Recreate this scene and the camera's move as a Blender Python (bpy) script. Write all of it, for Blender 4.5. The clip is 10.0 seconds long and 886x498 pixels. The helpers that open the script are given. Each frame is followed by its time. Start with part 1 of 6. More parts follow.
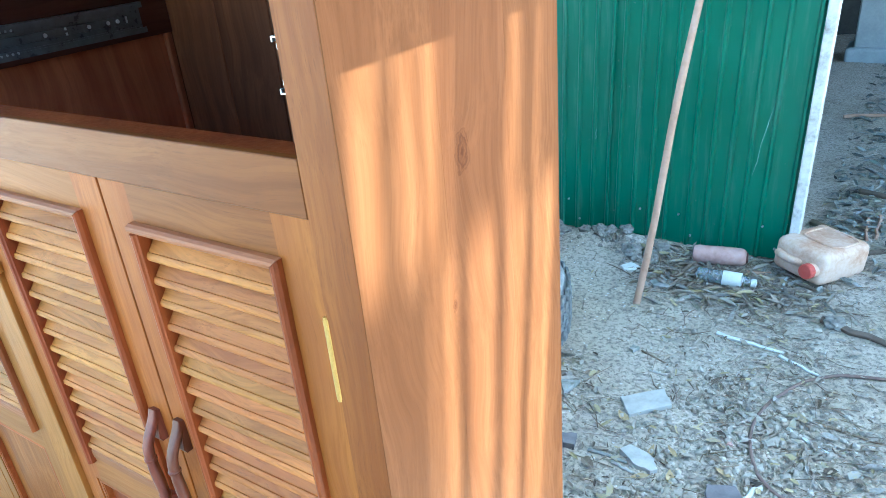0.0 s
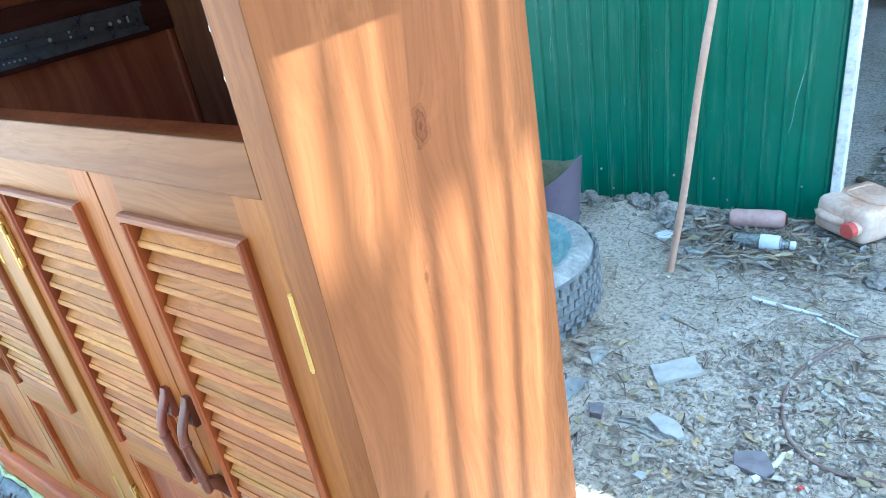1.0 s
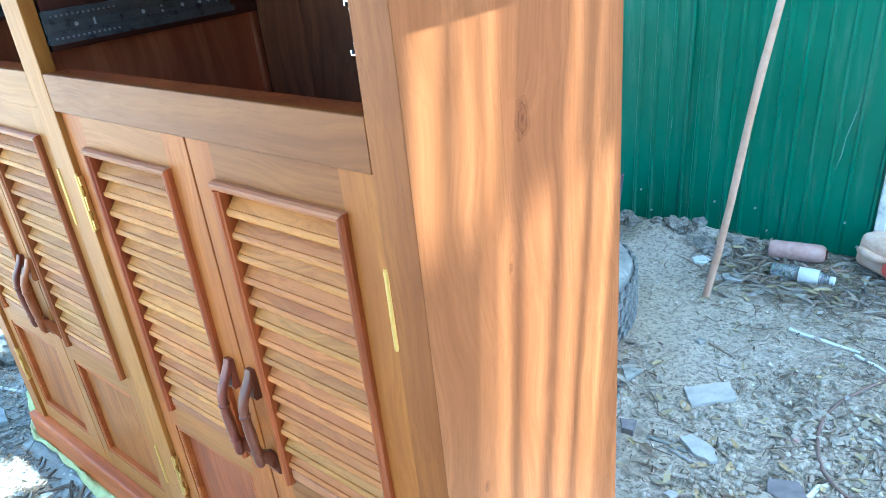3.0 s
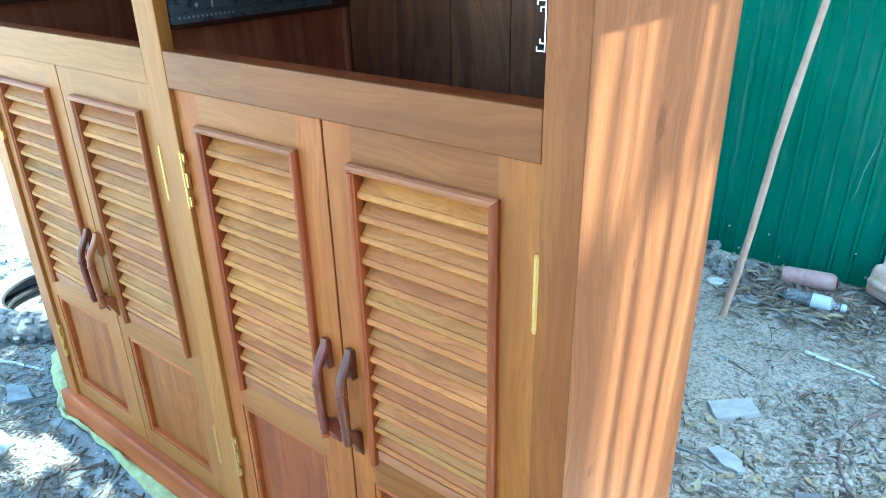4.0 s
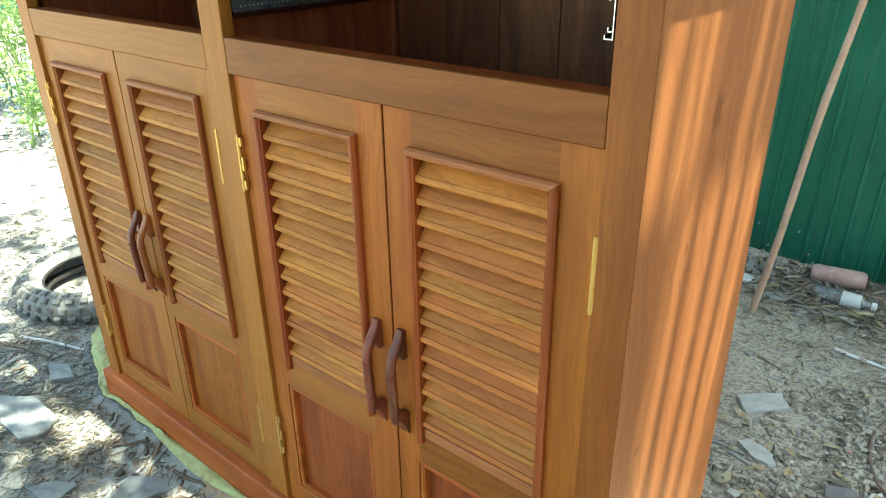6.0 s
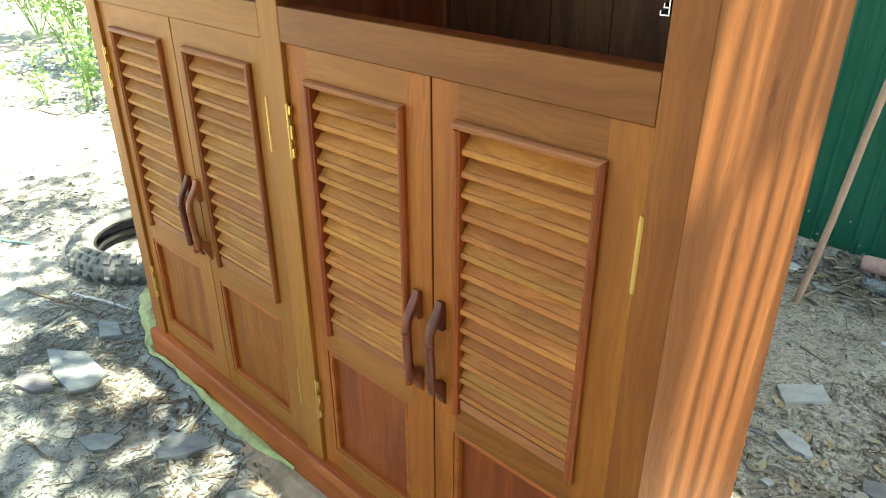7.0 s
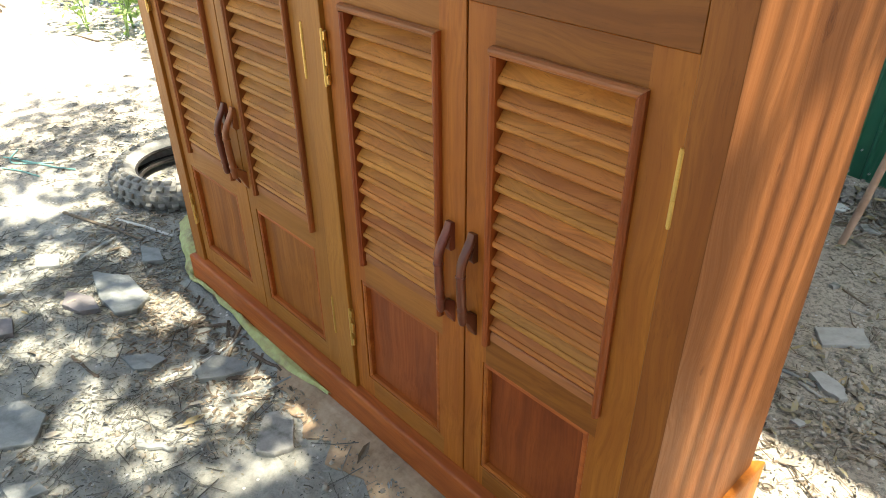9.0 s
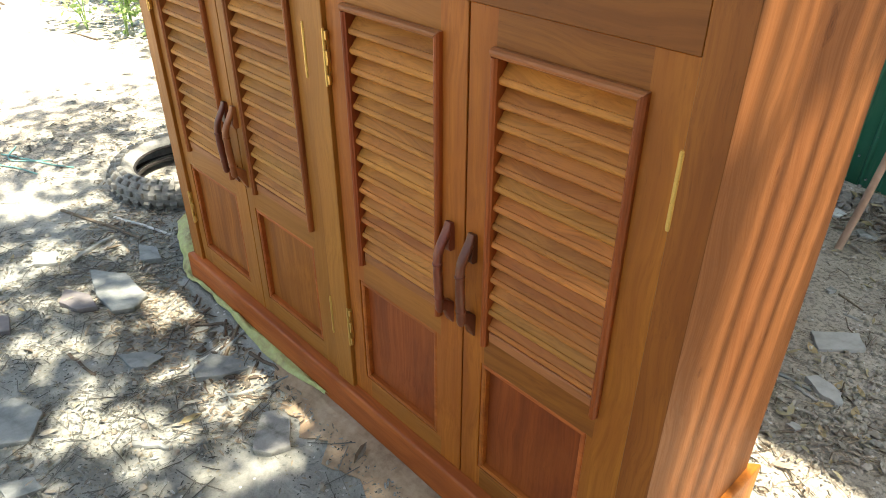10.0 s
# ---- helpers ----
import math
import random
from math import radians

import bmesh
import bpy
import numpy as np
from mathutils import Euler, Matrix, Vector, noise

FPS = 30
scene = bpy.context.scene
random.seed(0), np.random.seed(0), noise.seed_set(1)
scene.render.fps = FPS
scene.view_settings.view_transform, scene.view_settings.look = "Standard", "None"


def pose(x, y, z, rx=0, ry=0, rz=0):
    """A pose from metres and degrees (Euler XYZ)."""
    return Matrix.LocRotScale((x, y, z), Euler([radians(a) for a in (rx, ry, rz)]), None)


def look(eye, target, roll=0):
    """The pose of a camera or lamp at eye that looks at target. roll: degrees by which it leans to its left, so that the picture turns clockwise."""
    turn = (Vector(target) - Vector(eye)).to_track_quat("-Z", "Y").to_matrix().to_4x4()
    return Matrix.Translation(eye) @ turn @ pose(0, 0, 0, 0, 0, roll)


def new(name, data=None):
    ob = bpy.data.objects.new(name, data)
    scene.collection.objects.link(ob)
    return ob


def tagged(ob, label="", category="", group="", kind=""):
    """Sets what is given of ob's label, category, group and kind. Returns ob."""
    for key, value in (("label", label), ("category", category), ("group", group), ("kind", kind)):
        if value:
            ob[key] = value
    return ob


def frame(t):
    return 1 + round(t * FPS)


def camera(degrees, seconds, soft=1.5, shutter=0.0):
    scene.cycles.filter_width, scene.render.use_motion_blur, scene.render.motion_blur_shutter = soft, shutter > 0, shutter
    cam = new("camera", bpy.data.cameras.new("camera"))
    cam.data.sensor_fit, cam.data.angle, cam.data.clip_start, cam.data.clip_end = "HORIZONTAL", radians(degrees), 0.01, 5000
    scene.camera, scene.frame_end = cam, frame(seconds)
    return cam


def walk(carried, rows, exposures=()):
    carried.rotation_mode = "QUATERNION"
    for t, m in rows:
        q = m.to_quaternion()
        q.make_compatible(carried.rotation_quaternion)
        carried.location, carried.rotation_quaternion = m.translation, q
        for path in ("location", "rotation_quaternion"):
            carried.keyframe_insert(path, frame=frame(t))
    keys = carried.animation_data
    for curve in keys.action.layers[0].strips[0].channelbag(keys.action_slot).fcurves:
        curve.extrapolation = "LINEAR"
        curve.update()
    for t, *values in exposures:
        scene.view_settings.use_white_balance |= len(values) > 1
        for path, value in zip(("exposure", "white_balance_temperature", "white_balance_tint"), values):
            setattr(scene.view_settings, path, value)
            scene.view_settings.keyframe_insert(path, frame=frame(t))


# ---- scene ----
cam = camera(64.4, 10.0, 0.6)
PATH = [
    (0, (0.389, -0.422, 1.311), (-0.634, 1.058, 0.438), -5.3),
    (0.5, (0.471, -0.39, 1.293), (-0.618, 1.021, 0.385), -7.1),
    (1, (0.485, -0.382, 1.3), (-0.664, 0.982, 0.395), -10.4),
    (1.5, (0.481, -0.392, 1.296), (-0.708, 0.933, 0.383), -9.4),
    (2, (0.474, -0.396, 1.295), (-0.707, 0.938, 0.386), -9.2),
    (2.5, (0.466, -0.404, 1.292), (-0.736, 0.888, 0.35), -9.2),
    (2.7, (0.457, -0.418, 1.29), (-0.755, 0.883, 0.375), -8.0),
    (3.8, (0.325, -0.585, 1.302), (-0.767, 0.871, 0.473), -1.8),
    (4, (0.309, -0.615, 1.295), (-0.826, 0.801, 0.453), -1.3),
    (4.5, (0.289, -0.661, 1.299), (-0.938, 0.686, 0.474), -0.3),
    (5, (0.29, -0.685, 1.29), (-0.957, 0.609, 0.413), -0.9),
    (5.2, (0.288, -0.68, 1.291), (-0.925, 0.646, 0.415), -1.1),
    (6.3, (0.29, -0.675, 1.293), (-0.876, 0.71, 0.442), -0.8),
    (6.5, (0.291, -0.678, 1.292), (-0.893, 0.677, 0.417), -0.5),
    (7, (0.29, -0.686, 1.291), (-0.94, 0.603, 0.38), -0.1),
    (7.5, (0.289, -0.698, 1.285), (-1.004, 0.479, 0.313), 0.3),
    (8, (0.292, -0.678, 1.289), (-0.979, 0.525, 0.322), -0.9),
    (8.5, (0.288, -0.679, 1.282), (-0.953, 0.48, 0.225), -0.2),
    (9, (0.291, -0.677, 1.282), (-0.948, 0.471, 0.211), -0.6),
    (9.5, (0.281, -0.685, 1.28), (-0.961, 0.457, 0.207), 0.9),
    (10, (0.291, -0.683, 1.281), (-0.944, 0.474, 0.215), 0.1),
]
LIGHTNESS = [(0.0, 3.07, 4800, -11), (1.0, 3.12, 4780, -8), (2.0, 3.12, 4760, -7), (2.5, 3.13, 4750, -8), (4.0, 3.04, 4560, -16), (4.5, 2.79, 4600, -16), (5.0, 2.14, 5700, -10),
             (6.5, 2.38, 6650, -13), (7.0, 2.21, 6800, -10), (7.5, 1.94, 7050, -1), (8.0, 1.75, 7200, 3), (8.5, 1.77, 7250, 3), (10.0, 1.77, 7300, 3)]
walk(cam, [(t, look(eye, target, roll)) for t, eye, target, roll in PATH], LIGHTNESS)

# ---- world, sun and exposure ----
SUN_WAY = Vector((0.36, 0.03, 1.0)).normalized()      # towards the sun
world = bpy.data.worlds.new("sky")
scene.world = world
world.use_nodes = True
wn = world.node_tree
wn.nodes.clear()
sky = wn.nodes.new("ShaderNodeTexSky")
sky.sky_type, sky.sun_disc = "NISHITA", False
sky.sun_elevation = math.asin(SUN_WAY.z)
sky.sun_rotation = math.atan2(SUN_WAY.x, SUN_WAY.y)
sky.dust_density = 2.0
wb = wn.nodes.new("ShaderNodeBackground")
wb.inputs["Strength"].default_value = 0.12
wo = wn.nodes.new("ShaderNodeOutputWorld")
wn.links.new(sky.outputs[0], wb.inputs["Color"])
wn.links.new(wb.outputs[0], wo.inputs["Surface"])
sun = new("sun", bpy.data.lights.new("sun", "SUN"))
sun.data.energy, sun.data.angle, sun.data.color = 5.0, radians(0.53), (1.0, 0.945, 0.86)
sun.matrix_world = look(SUN_WAY * 12, (0, 0, 0))


# ---- material helpers ----
def mat(name):
    m = bpy.data.materials.new(name)
    m.use_nodes = True
    return m, m.node_tree, m.node_tree.nodes["Principled BSDF"]


def nd(nt, kind, **inputs):
    n = nt.nodes.new(kind)
    for key, value in inputs.items():
        n.inputs[key.replace("_", " ")].default_value = value
    return n


def ramp(nt, fac, stops):
    r = nt.nodes.new("ShaderNodeValToRGB")
    els = r.color_ramp.elements
    while len(els) < len(stops):
        els.new(0.5)
    for e, (p, c) in zip(els, stops):
        e.position, e.color = p, (*c, 1) if len(c) == 3 else c
    nt.links.new(fac, r.inputs[0])
    return r.outputs[0]


def mixc(nt, fac, a, b, how="MIX"):
    m = nt.nodes.new("ShaderNodeMix")
    m.data_type, m.blend_type = "RGBA", how
    for sock, v in ((m.inputs[0], fac), (m.inputs[6], a), (m.inputs[7], b)):
        if hasattr(v, "is_linked"):
            nt.links.new(v, sock)
        elif isinstance(v, (int, float)):
            sock.default_value = v
        else:
            sock.default_value = (*v, 1)
    return m.outputs[2]


def mth(nt, op, a, b=0.0, clamp=False):
    m = nt.nodes.new("ShaderNodeMath")
    m.operation, m.use_clamp = op, clamp
    for sock, v in zip(m.inputs, (a, b)):
        if hasattr(v, "is_linked"):
            nt.links.new(v, sock)
        else:
            sock.default_value = v
    return m.outputs[0]


def noise_at(nt, vec, scale, detail=4.0, rough=0.55, distortion=0.0):
    n = nd(nt, "ShaderNodeTexNoise", Scale=scale, Detail=detail, Roughness=rough, Distortion=distortion)
    if vec:
        nt.links.new(vec, n.inputs["Vector"])
    return n.outputs["Fac"]


def bump(nt, bsdf, height, strength, distance=0.002):
    b = nd(nt, "ShaderNodeBump", Strength=strength, Distance=distance)
    nt.links.new(height, b.inputs["Height"])
    nt.links.new(b.outputs[0], bsdf.inputs["Normal"])


def wood(name, light, dark, stain, axis="z", rough=0.44, coat=0.03, vary=0.25, knots=(), figure=1.4, fleck=0.18, grain=0.7, spec=0.27, tint=0.004):
    """Varnished timber, the grain along one axis, with pores, figure and blotchy stain."""
    m, nt, bsdf = mat(name)
    tc = nt.nodes.new("ShaderNodeTexCoord")
    info = nt.nodes.new("ShaderNodeObjectInfo")
    shift = nt.nodes.new("ShaderNodeVectorMath")
    shift.operation = "MULTIPLY_ADD"
    nt.links.new(info.outputs["Random"], shift.inputs[0])
    shift.inputs[1].default_value = (7.3, 5.1, 9.7)
    nt.links.new(tc.outputs["Object"], shift.inputs[2])
    vec = shift.outputs[0]
    warp = nd(nt, "ShaderNodeTexNoise", Scale=3.0, Detail=2.0)
    nt.links.new(vec, warp.inputs["Vector"])
    add = nt.nodes.new("ShaderNodeVectorMath")
    add.operation = "MULTIPLY_ADD"
    nt.links.new(warp.outputs["Color"], add.inputs[0])
    add.inputs[1].default_value = (0.05 * figure,) * 3
    nt.links.new(vec, add.inputs[2])
    wvec = add.outputs[0]
    for (ky, kz, kr) in knots:
        # the grain swerves round a knot
        d = nt.nodes.new("ShaderNodeVectorMath")
        d.operation = "MULTIPLY_ADD"
        nt.links.new(tc.outputs["Object"], d.inputs[0])
        d.inputs[1].default_value = (0, 1 / kr, 0.42 / kr)
        d.inputs[2].default_value = (0, -ky / kr, -0.42 * kz / kr)
        ln = nt.nodes.new("ShaderNodeVectorMath")
        ln.operation = "LENGTH"
        nt.links.new(d.outputs[0], ln.inputs[0])
        fall = mth(nt, "POWER", 2.718, mth(nt, "MULTIPLY", ln.outputs["Value"], -0.55))
        push = nt.nodes.new("ShaderNodeVectorMath")
        push.operation = "MULTIPLY_ADD"
        comb = nt.nodes.new("ShaderNodeCombineXYZ")
        nt.links.new(mth(nt, "MULTIPLY", fall, 0.035), comb.inputs["Y"])
        nt.links.new(comb.outputs[0], push.inputs[0])
        push.inputs[1].default_value = (1, 1, 1)
        nt.links.new(wvec, push.inputs[2])
        wvec = push.outputs[0]
    stretch = {"x": (0.05, 1, 1), "y": (1, 0.05, 1), "z": (1, 1, 0.05)}[axis]
    fine = {"x": (0.02, 1, 1), "y": (1, 0.02, 1), "z": (1, 1, 0.02)}[axis]
    mp = nd(nt, "ShaderNodeMapping", Scale=stretch)
    nt.links.new(wvec, mp.inputs["Vector"])
    mf = nd(nt, "ShaderNodeMapping", Scale=fine)
    nt.links.new(wvec, mf.inputs["Vector"])
    mk = nd(nt, "ShaderNodeMapping", Scale=[0.07 if s < 1 else 1 for s in fine])
    nt.links.new(wvec, mk.inputs["Vector"])
    flecks = noise_at(nt, mk.outputs[0], 330, 3, 0.65)
    broad = noise_at(nt, mp.outputs[0], 24, 5, 0.58, 0.35)
    lines = noise_at(nt, mf.outputs[0], 170, 3, 0.6)
    pores = noise_at(nt, mf.outputs[0], 520, 2, 0.6)
    blot = noise_at(nt, vec, 4.5, 4, 0.6)
    base = mixc(nt, ramp(nt, broad, [(0.36, (0, 0, 0)), (0.64, (1, 1, 1))]), dark, light)
    base = mixc(nt, mth(nt, "MULTIPLY", ramp(nt, lines, [(0.44, (0, 0, 0)), (0.62, (1, 1, 1))]), 0.55 * grain), base, [c * 0.85 for c in dark])
    base = mixc(nt, mth(nt, "MULTIPLY", ramp(nt, blot, [(0.45, (0, 0, 0)), (0.75, (1, 1, 1))]), 0.55), base, stain)
    base = mixc(nt, mth(nt, "MULTIPLY", ramp(nt, pores, [(0.62, (0, 0, 0)), (0.74, (1, 1, 1))]), 0.30 * grain), base, [c * 0.35 for c in dark])
    base = mixc(nt, mth(nt, "MULTIPLY", ramp(nt, flecks, [(0.60, (0, 0, 0)), (0.72, (1, 1, 1))]), fleck), base, [c * 0.5 for c in dark])
    for (ky, kz, kr) in knots:
        d = nt.nodes.new("ShaderNodeVectorMath")
        d.operation = "MULTIPLY_ADD"
        nt.links.new(tc.outputs["Object"], d.inputs[0])
        d.inputs[1].default_value = (0, 1 / kr, 0.62 / kr)
        d.inputs[2].default_value = (0, -ky / kr, -0.62 * kz / kr)
        ln = nt.nodes.new("ShaderNodeVectorMath")
        ln.operation = "LENGTH"
        nt.links.new(d.outputs[0], ln.inputs[0])
        wob = mth(nt, "ADD", ln.outputs["Value"], mth(nt, "MULTIPLY", mth(nt, "SUBTRACT", noise_at(nt, tc.outputs["Object"], 90, 3), 0.5), 0.9))
        base = mixc(nt, ramp(nt, wob, [(0.15, (0.75,) * 3), (0.40, (0.25,) * 3), (0.60, (0.65,) * 3), (0.75, (0.15,) * 3), (0.95, (0.4,) * 3), (1.25, (0.0,) * 3)]), base, (dark[0] * 0.42, dark[1] * 0.30, dark[2] * 0.30))
    other = mth(nt, "FRACT", mth(nt, "MULTIPLY", info.outputs["Random"], 7.31))
    hsv = nt.nodes.new("ShaderNodeHueSaturation")
    nt.links.new(base, hsv.inputs["Color"])
    nt.links.new(mth(nt, "ADD", mth(nt, "MULTIPLY", info.outputs["Random"], vary * 2), 1 - vary), hsv.inputs["Value"])
    nt.links.new(mth(nt, "ADD", mth(nt, "MULTIPLY", other, -2 * tint), 0.5 + tint), hsv.inputs["Hue"])
    nt.links.new(hsv.outputs[0], bsdf.inputs["Base Color"])
    nt.links.new(mth(nt, "ADD", mth(nt, "MULTIPLY", lines, 0.25), rough - 0.12), bsdf.inputs["Roughness"])
    bsdf.inputs["Specular IOR Level"].default_value = spec
    bsdf.inputs["Coat Weight"].default_value = coat
    bsdf.inputs["Coat Roughness"].default_value = 0.28
    bump(nt, bsdf, mth(nt, "ADD", lines, mth(nt, "MULTIPLY", pores, 0.6)), 0.18, 0.0012)
    return m


def rough_stuff(name, colours, scale=8.0, rough=0.85, bump_by=0.5, metal=0.0, island=False, fine=60.0, spec=0.3, per_object=False):
    """A plain surface with mottling at two scales; island: each piece its own colour."""
    m, nt, bsdf = mat(name)
    tc = nt.nodes.new("ShaderNodeTexCoord")
    a = noise_at(nt, tc.outputs["Object"], scale, 5, 0.65)
    b = noise_at(nt, tc.outputs["Object"], fine, 3, 0.6)
    if island:
        g = nt.nodes.new("ShaderNodeNewGeometry")
        fac = mth(nt, "ADD", g.outputs["Random Per Island"], mth(nt, "MULTIPLY", mth(nt, "SUBTRACT", b, 0.5), 0.35), True)
    elif per_object:
        info = nt.nodes.new("ShaderNodeObjectInfo")
        fac = mth(nt, "ADD", info.outputs["Random"], mth(nt, "MULTIPLY", mth(nt, "SUBTRACT", a, 0.5), 0.9), True)
    else:
        fac = mth(nt, "ADD", mth(nt, "MULTIPLY", a, 0.7), mth(nt, "MULTIPLY", b, 0.3))
    n = len(colours)
    lo, hi = (0.0, 1.0) if island or per_object else (0.33, 0.67)
    col = ramp(nt, fac, [(lo + (hi - lo) * i / max(1, n - 1), c) for i, c in enumerate(colours)])
    nt.links.new(col, bsdf.inputs["Base Color"])
    nt.links.new(mth(nt, "ADD", mth(nt, "MULTIPLY", b, 0.2), rough - 0.1), bsdf.inputs["Roughness"])
    bsdf.inputs["Metallic"].default_value = metal
    bsdf.inputs["Specular IOR Level"].default_value = spec
    bump(nt, bsdf, mth(nt, "ADD", a, b), bump_by, 0.004)
    return m


# ---- materials ----
TEAK_V = wood("teak_upright", (0.491, 0.156, 0.021), (0.331, 0.089, 0.012), (0.408, 0.119, 0.015), "z", vary=0.08, grain=0.85)
TEAK_PALE_V = wood("pale_teak_upright", (0.448, 0.168, 0.029), (0.330, 0.112, 0.018), (0.389, 0.136, 0.022), "z", vary=0.06)
TEAK_PALE_H = wood("pale_teak_level", (0.424, 0.158, 0.028), (0.315, 0.108, 0.018), (0.364, 0.128, 0.021), "x", vary=0.06, figure=1.3)
TEAK_POST = wood("teak_post", (0.375, 0.114, 0.019), (0.237, 0.061, 0.011), (0.287, 0.077, 0.014), "z", vary=0.05, grain=0.9, fleck=0.3)
TEAK_PALE = wood("teak_sapwood", (0.477, 0.169, 0.022), (0.332, 0.100, 0.014), (0.391, 0.123, 0.017), "z", vary=0.05, grain=0.85)
TEAK_H = wood("teak_level", (0.334, 0.116, 0.018), (0.210, 0.064, 0.010), (0.262, 0.082, 0.012), "x", vary=0.06, figure=1.8, grain=0.85)
TEAK_SIDE = wood("teak_side", (0.252, 0.093, 0.035), (0.187, 0.065, 0.023), (0.208, 0.073, 0.027), "z", vary=0.05,
                 knots=((0.194 - 0.22, 1.072, 0.016), (0.155 - 0.22, 0.90, 0.005), (0.075 - 0.22, 0.62, 0.006)), figure=2.2, fleck=0.2, grain=0.8, spec=0.07, rough=0.5, coat=0.0)
TEAK_SLAT = wood("teak_slat", (0.630, 0.243, 0.047), (0.428, 0.142, 0.025), (0.443, 0.148, 0.029), "x", vary=0.16, rough=0.50, figure=3.0, fleck=0.55, grain=1.0, tint=0.006)
TEAK_SLAT_PALE = wood("pale_teak_slat", (0.581, 0.244, 0.055), (0.399, 0.147, 0.029), (0.424, 0.158, 0.033), "x", vary=0.13, rough=0.50, figure=3.0, fleck=0.5, grain=0.9, tint=0.006)
TEAK_TRIM_TAN = wood("tan_teak_trim", (0.379, 0.105, 0.025), (0.231, 0.058, 0.014), (0.305, 0.080, 0.019), "z", vary=0.12)
TEAK_TRIM = wood("teak_trim", (0.404, 0.088, 0.019), (0.236, 0.044, 0.010), (0.315, 0.064, 0.014), "z", vary=0.12)
# Paler trim: light caught by upward-facing strips is put into the colour.
TEAK_TRIM_PALE = wood("teak_trim_pale", (0.500, 0.190, 0.066), (0.315, 0.105, 0.034), (0.405, 0.142, 0.047), "x", vary=0.08)
TEAK_PANEL = wood("teak_panel", (0.348, 0.077, 0.016), (0.195, 0.039, 0.009), (0.397, 0.101, 0.021), "z", vary=0.10)
TEAK_PANEL_TAN = wood("teak_panel_tan", (0.413, 0.132, 0.020), (0.237, 0.063, 0.010), (0.341, 0.103, 0.017), "z", vary=0.12)
TEAK_HANDLE = wood("dark_red_wood", (0.230, 0.058, 0.028), (0.120, 0.027, 0.014), (0.260, 0.095, 0.045), "z", vary=0.20, rough=0.38, coat=0.2)
TEAK_HANDLE_PALE = wood("orange_wood", (0.42, 0.150, 0.045), (0.270, 0.080, 0.022), (0.34, 0.110, 0.035), "z", vary=0.1, rough=0.38, coat=0.2)
TEAK_BASE = wood("teak_plinth", (0.529, 0.143, 0.028), (0.318, 0.074, 0.015), (0.423, 0.105, 0.021), "x", vary=0.05)
TEAK_IN = wood("teak_inside", (0.520, 0.178, 0.074), (0.310, 0.094, 0.040), (0.540, 0.190, 0.078), "z", vary=0.12, rough=0.42)
# Same teak as the front, coloured darker for the shade inside the bays.
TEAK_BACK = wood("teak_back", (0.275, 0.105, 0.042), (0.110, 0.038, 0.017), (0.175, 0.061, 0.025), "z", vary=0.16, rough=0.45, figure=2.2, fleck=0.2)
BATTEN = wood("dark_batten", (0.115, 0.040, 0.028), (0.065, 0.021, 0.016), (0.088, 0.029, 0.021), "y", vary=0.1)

BRASS, nt, b_ = mat("brass")
nz = noise_at(nt, None, 120, 3)
nt.links.new(ramp(nt, nz, [(0.35, (0.62, 0.37, 0.09)), (0.65, (0.86, 0.60, 0.21))]), b_.inputs["Base Color"])
b_.inputs["Metallic"].default_value, b_.inputs["Roughness"].default_value = 0.85, 0.42

BLACK_STEEL = rough_stuff("black_steel", [(0.085, 0.092, 0.10), (0.15, 0.158, 0.165)], 30, 0.30, 0.05, 0.1, spec=0.6)
PALE_ZINC = rough_stuff("pale_zinc", [(0.55, 0.57, 0.58), (0.75, 0.76, 0.76)], 30, 0.4, 0.05, 0.2, spec=0.5)
ZINC = rough_stuff("zinc_steel", [(0.40, 0.41, 0.42), (0.62, 0.63, 0.64)], 30, 0.3, 0.05, 1.0, spec=0.5)


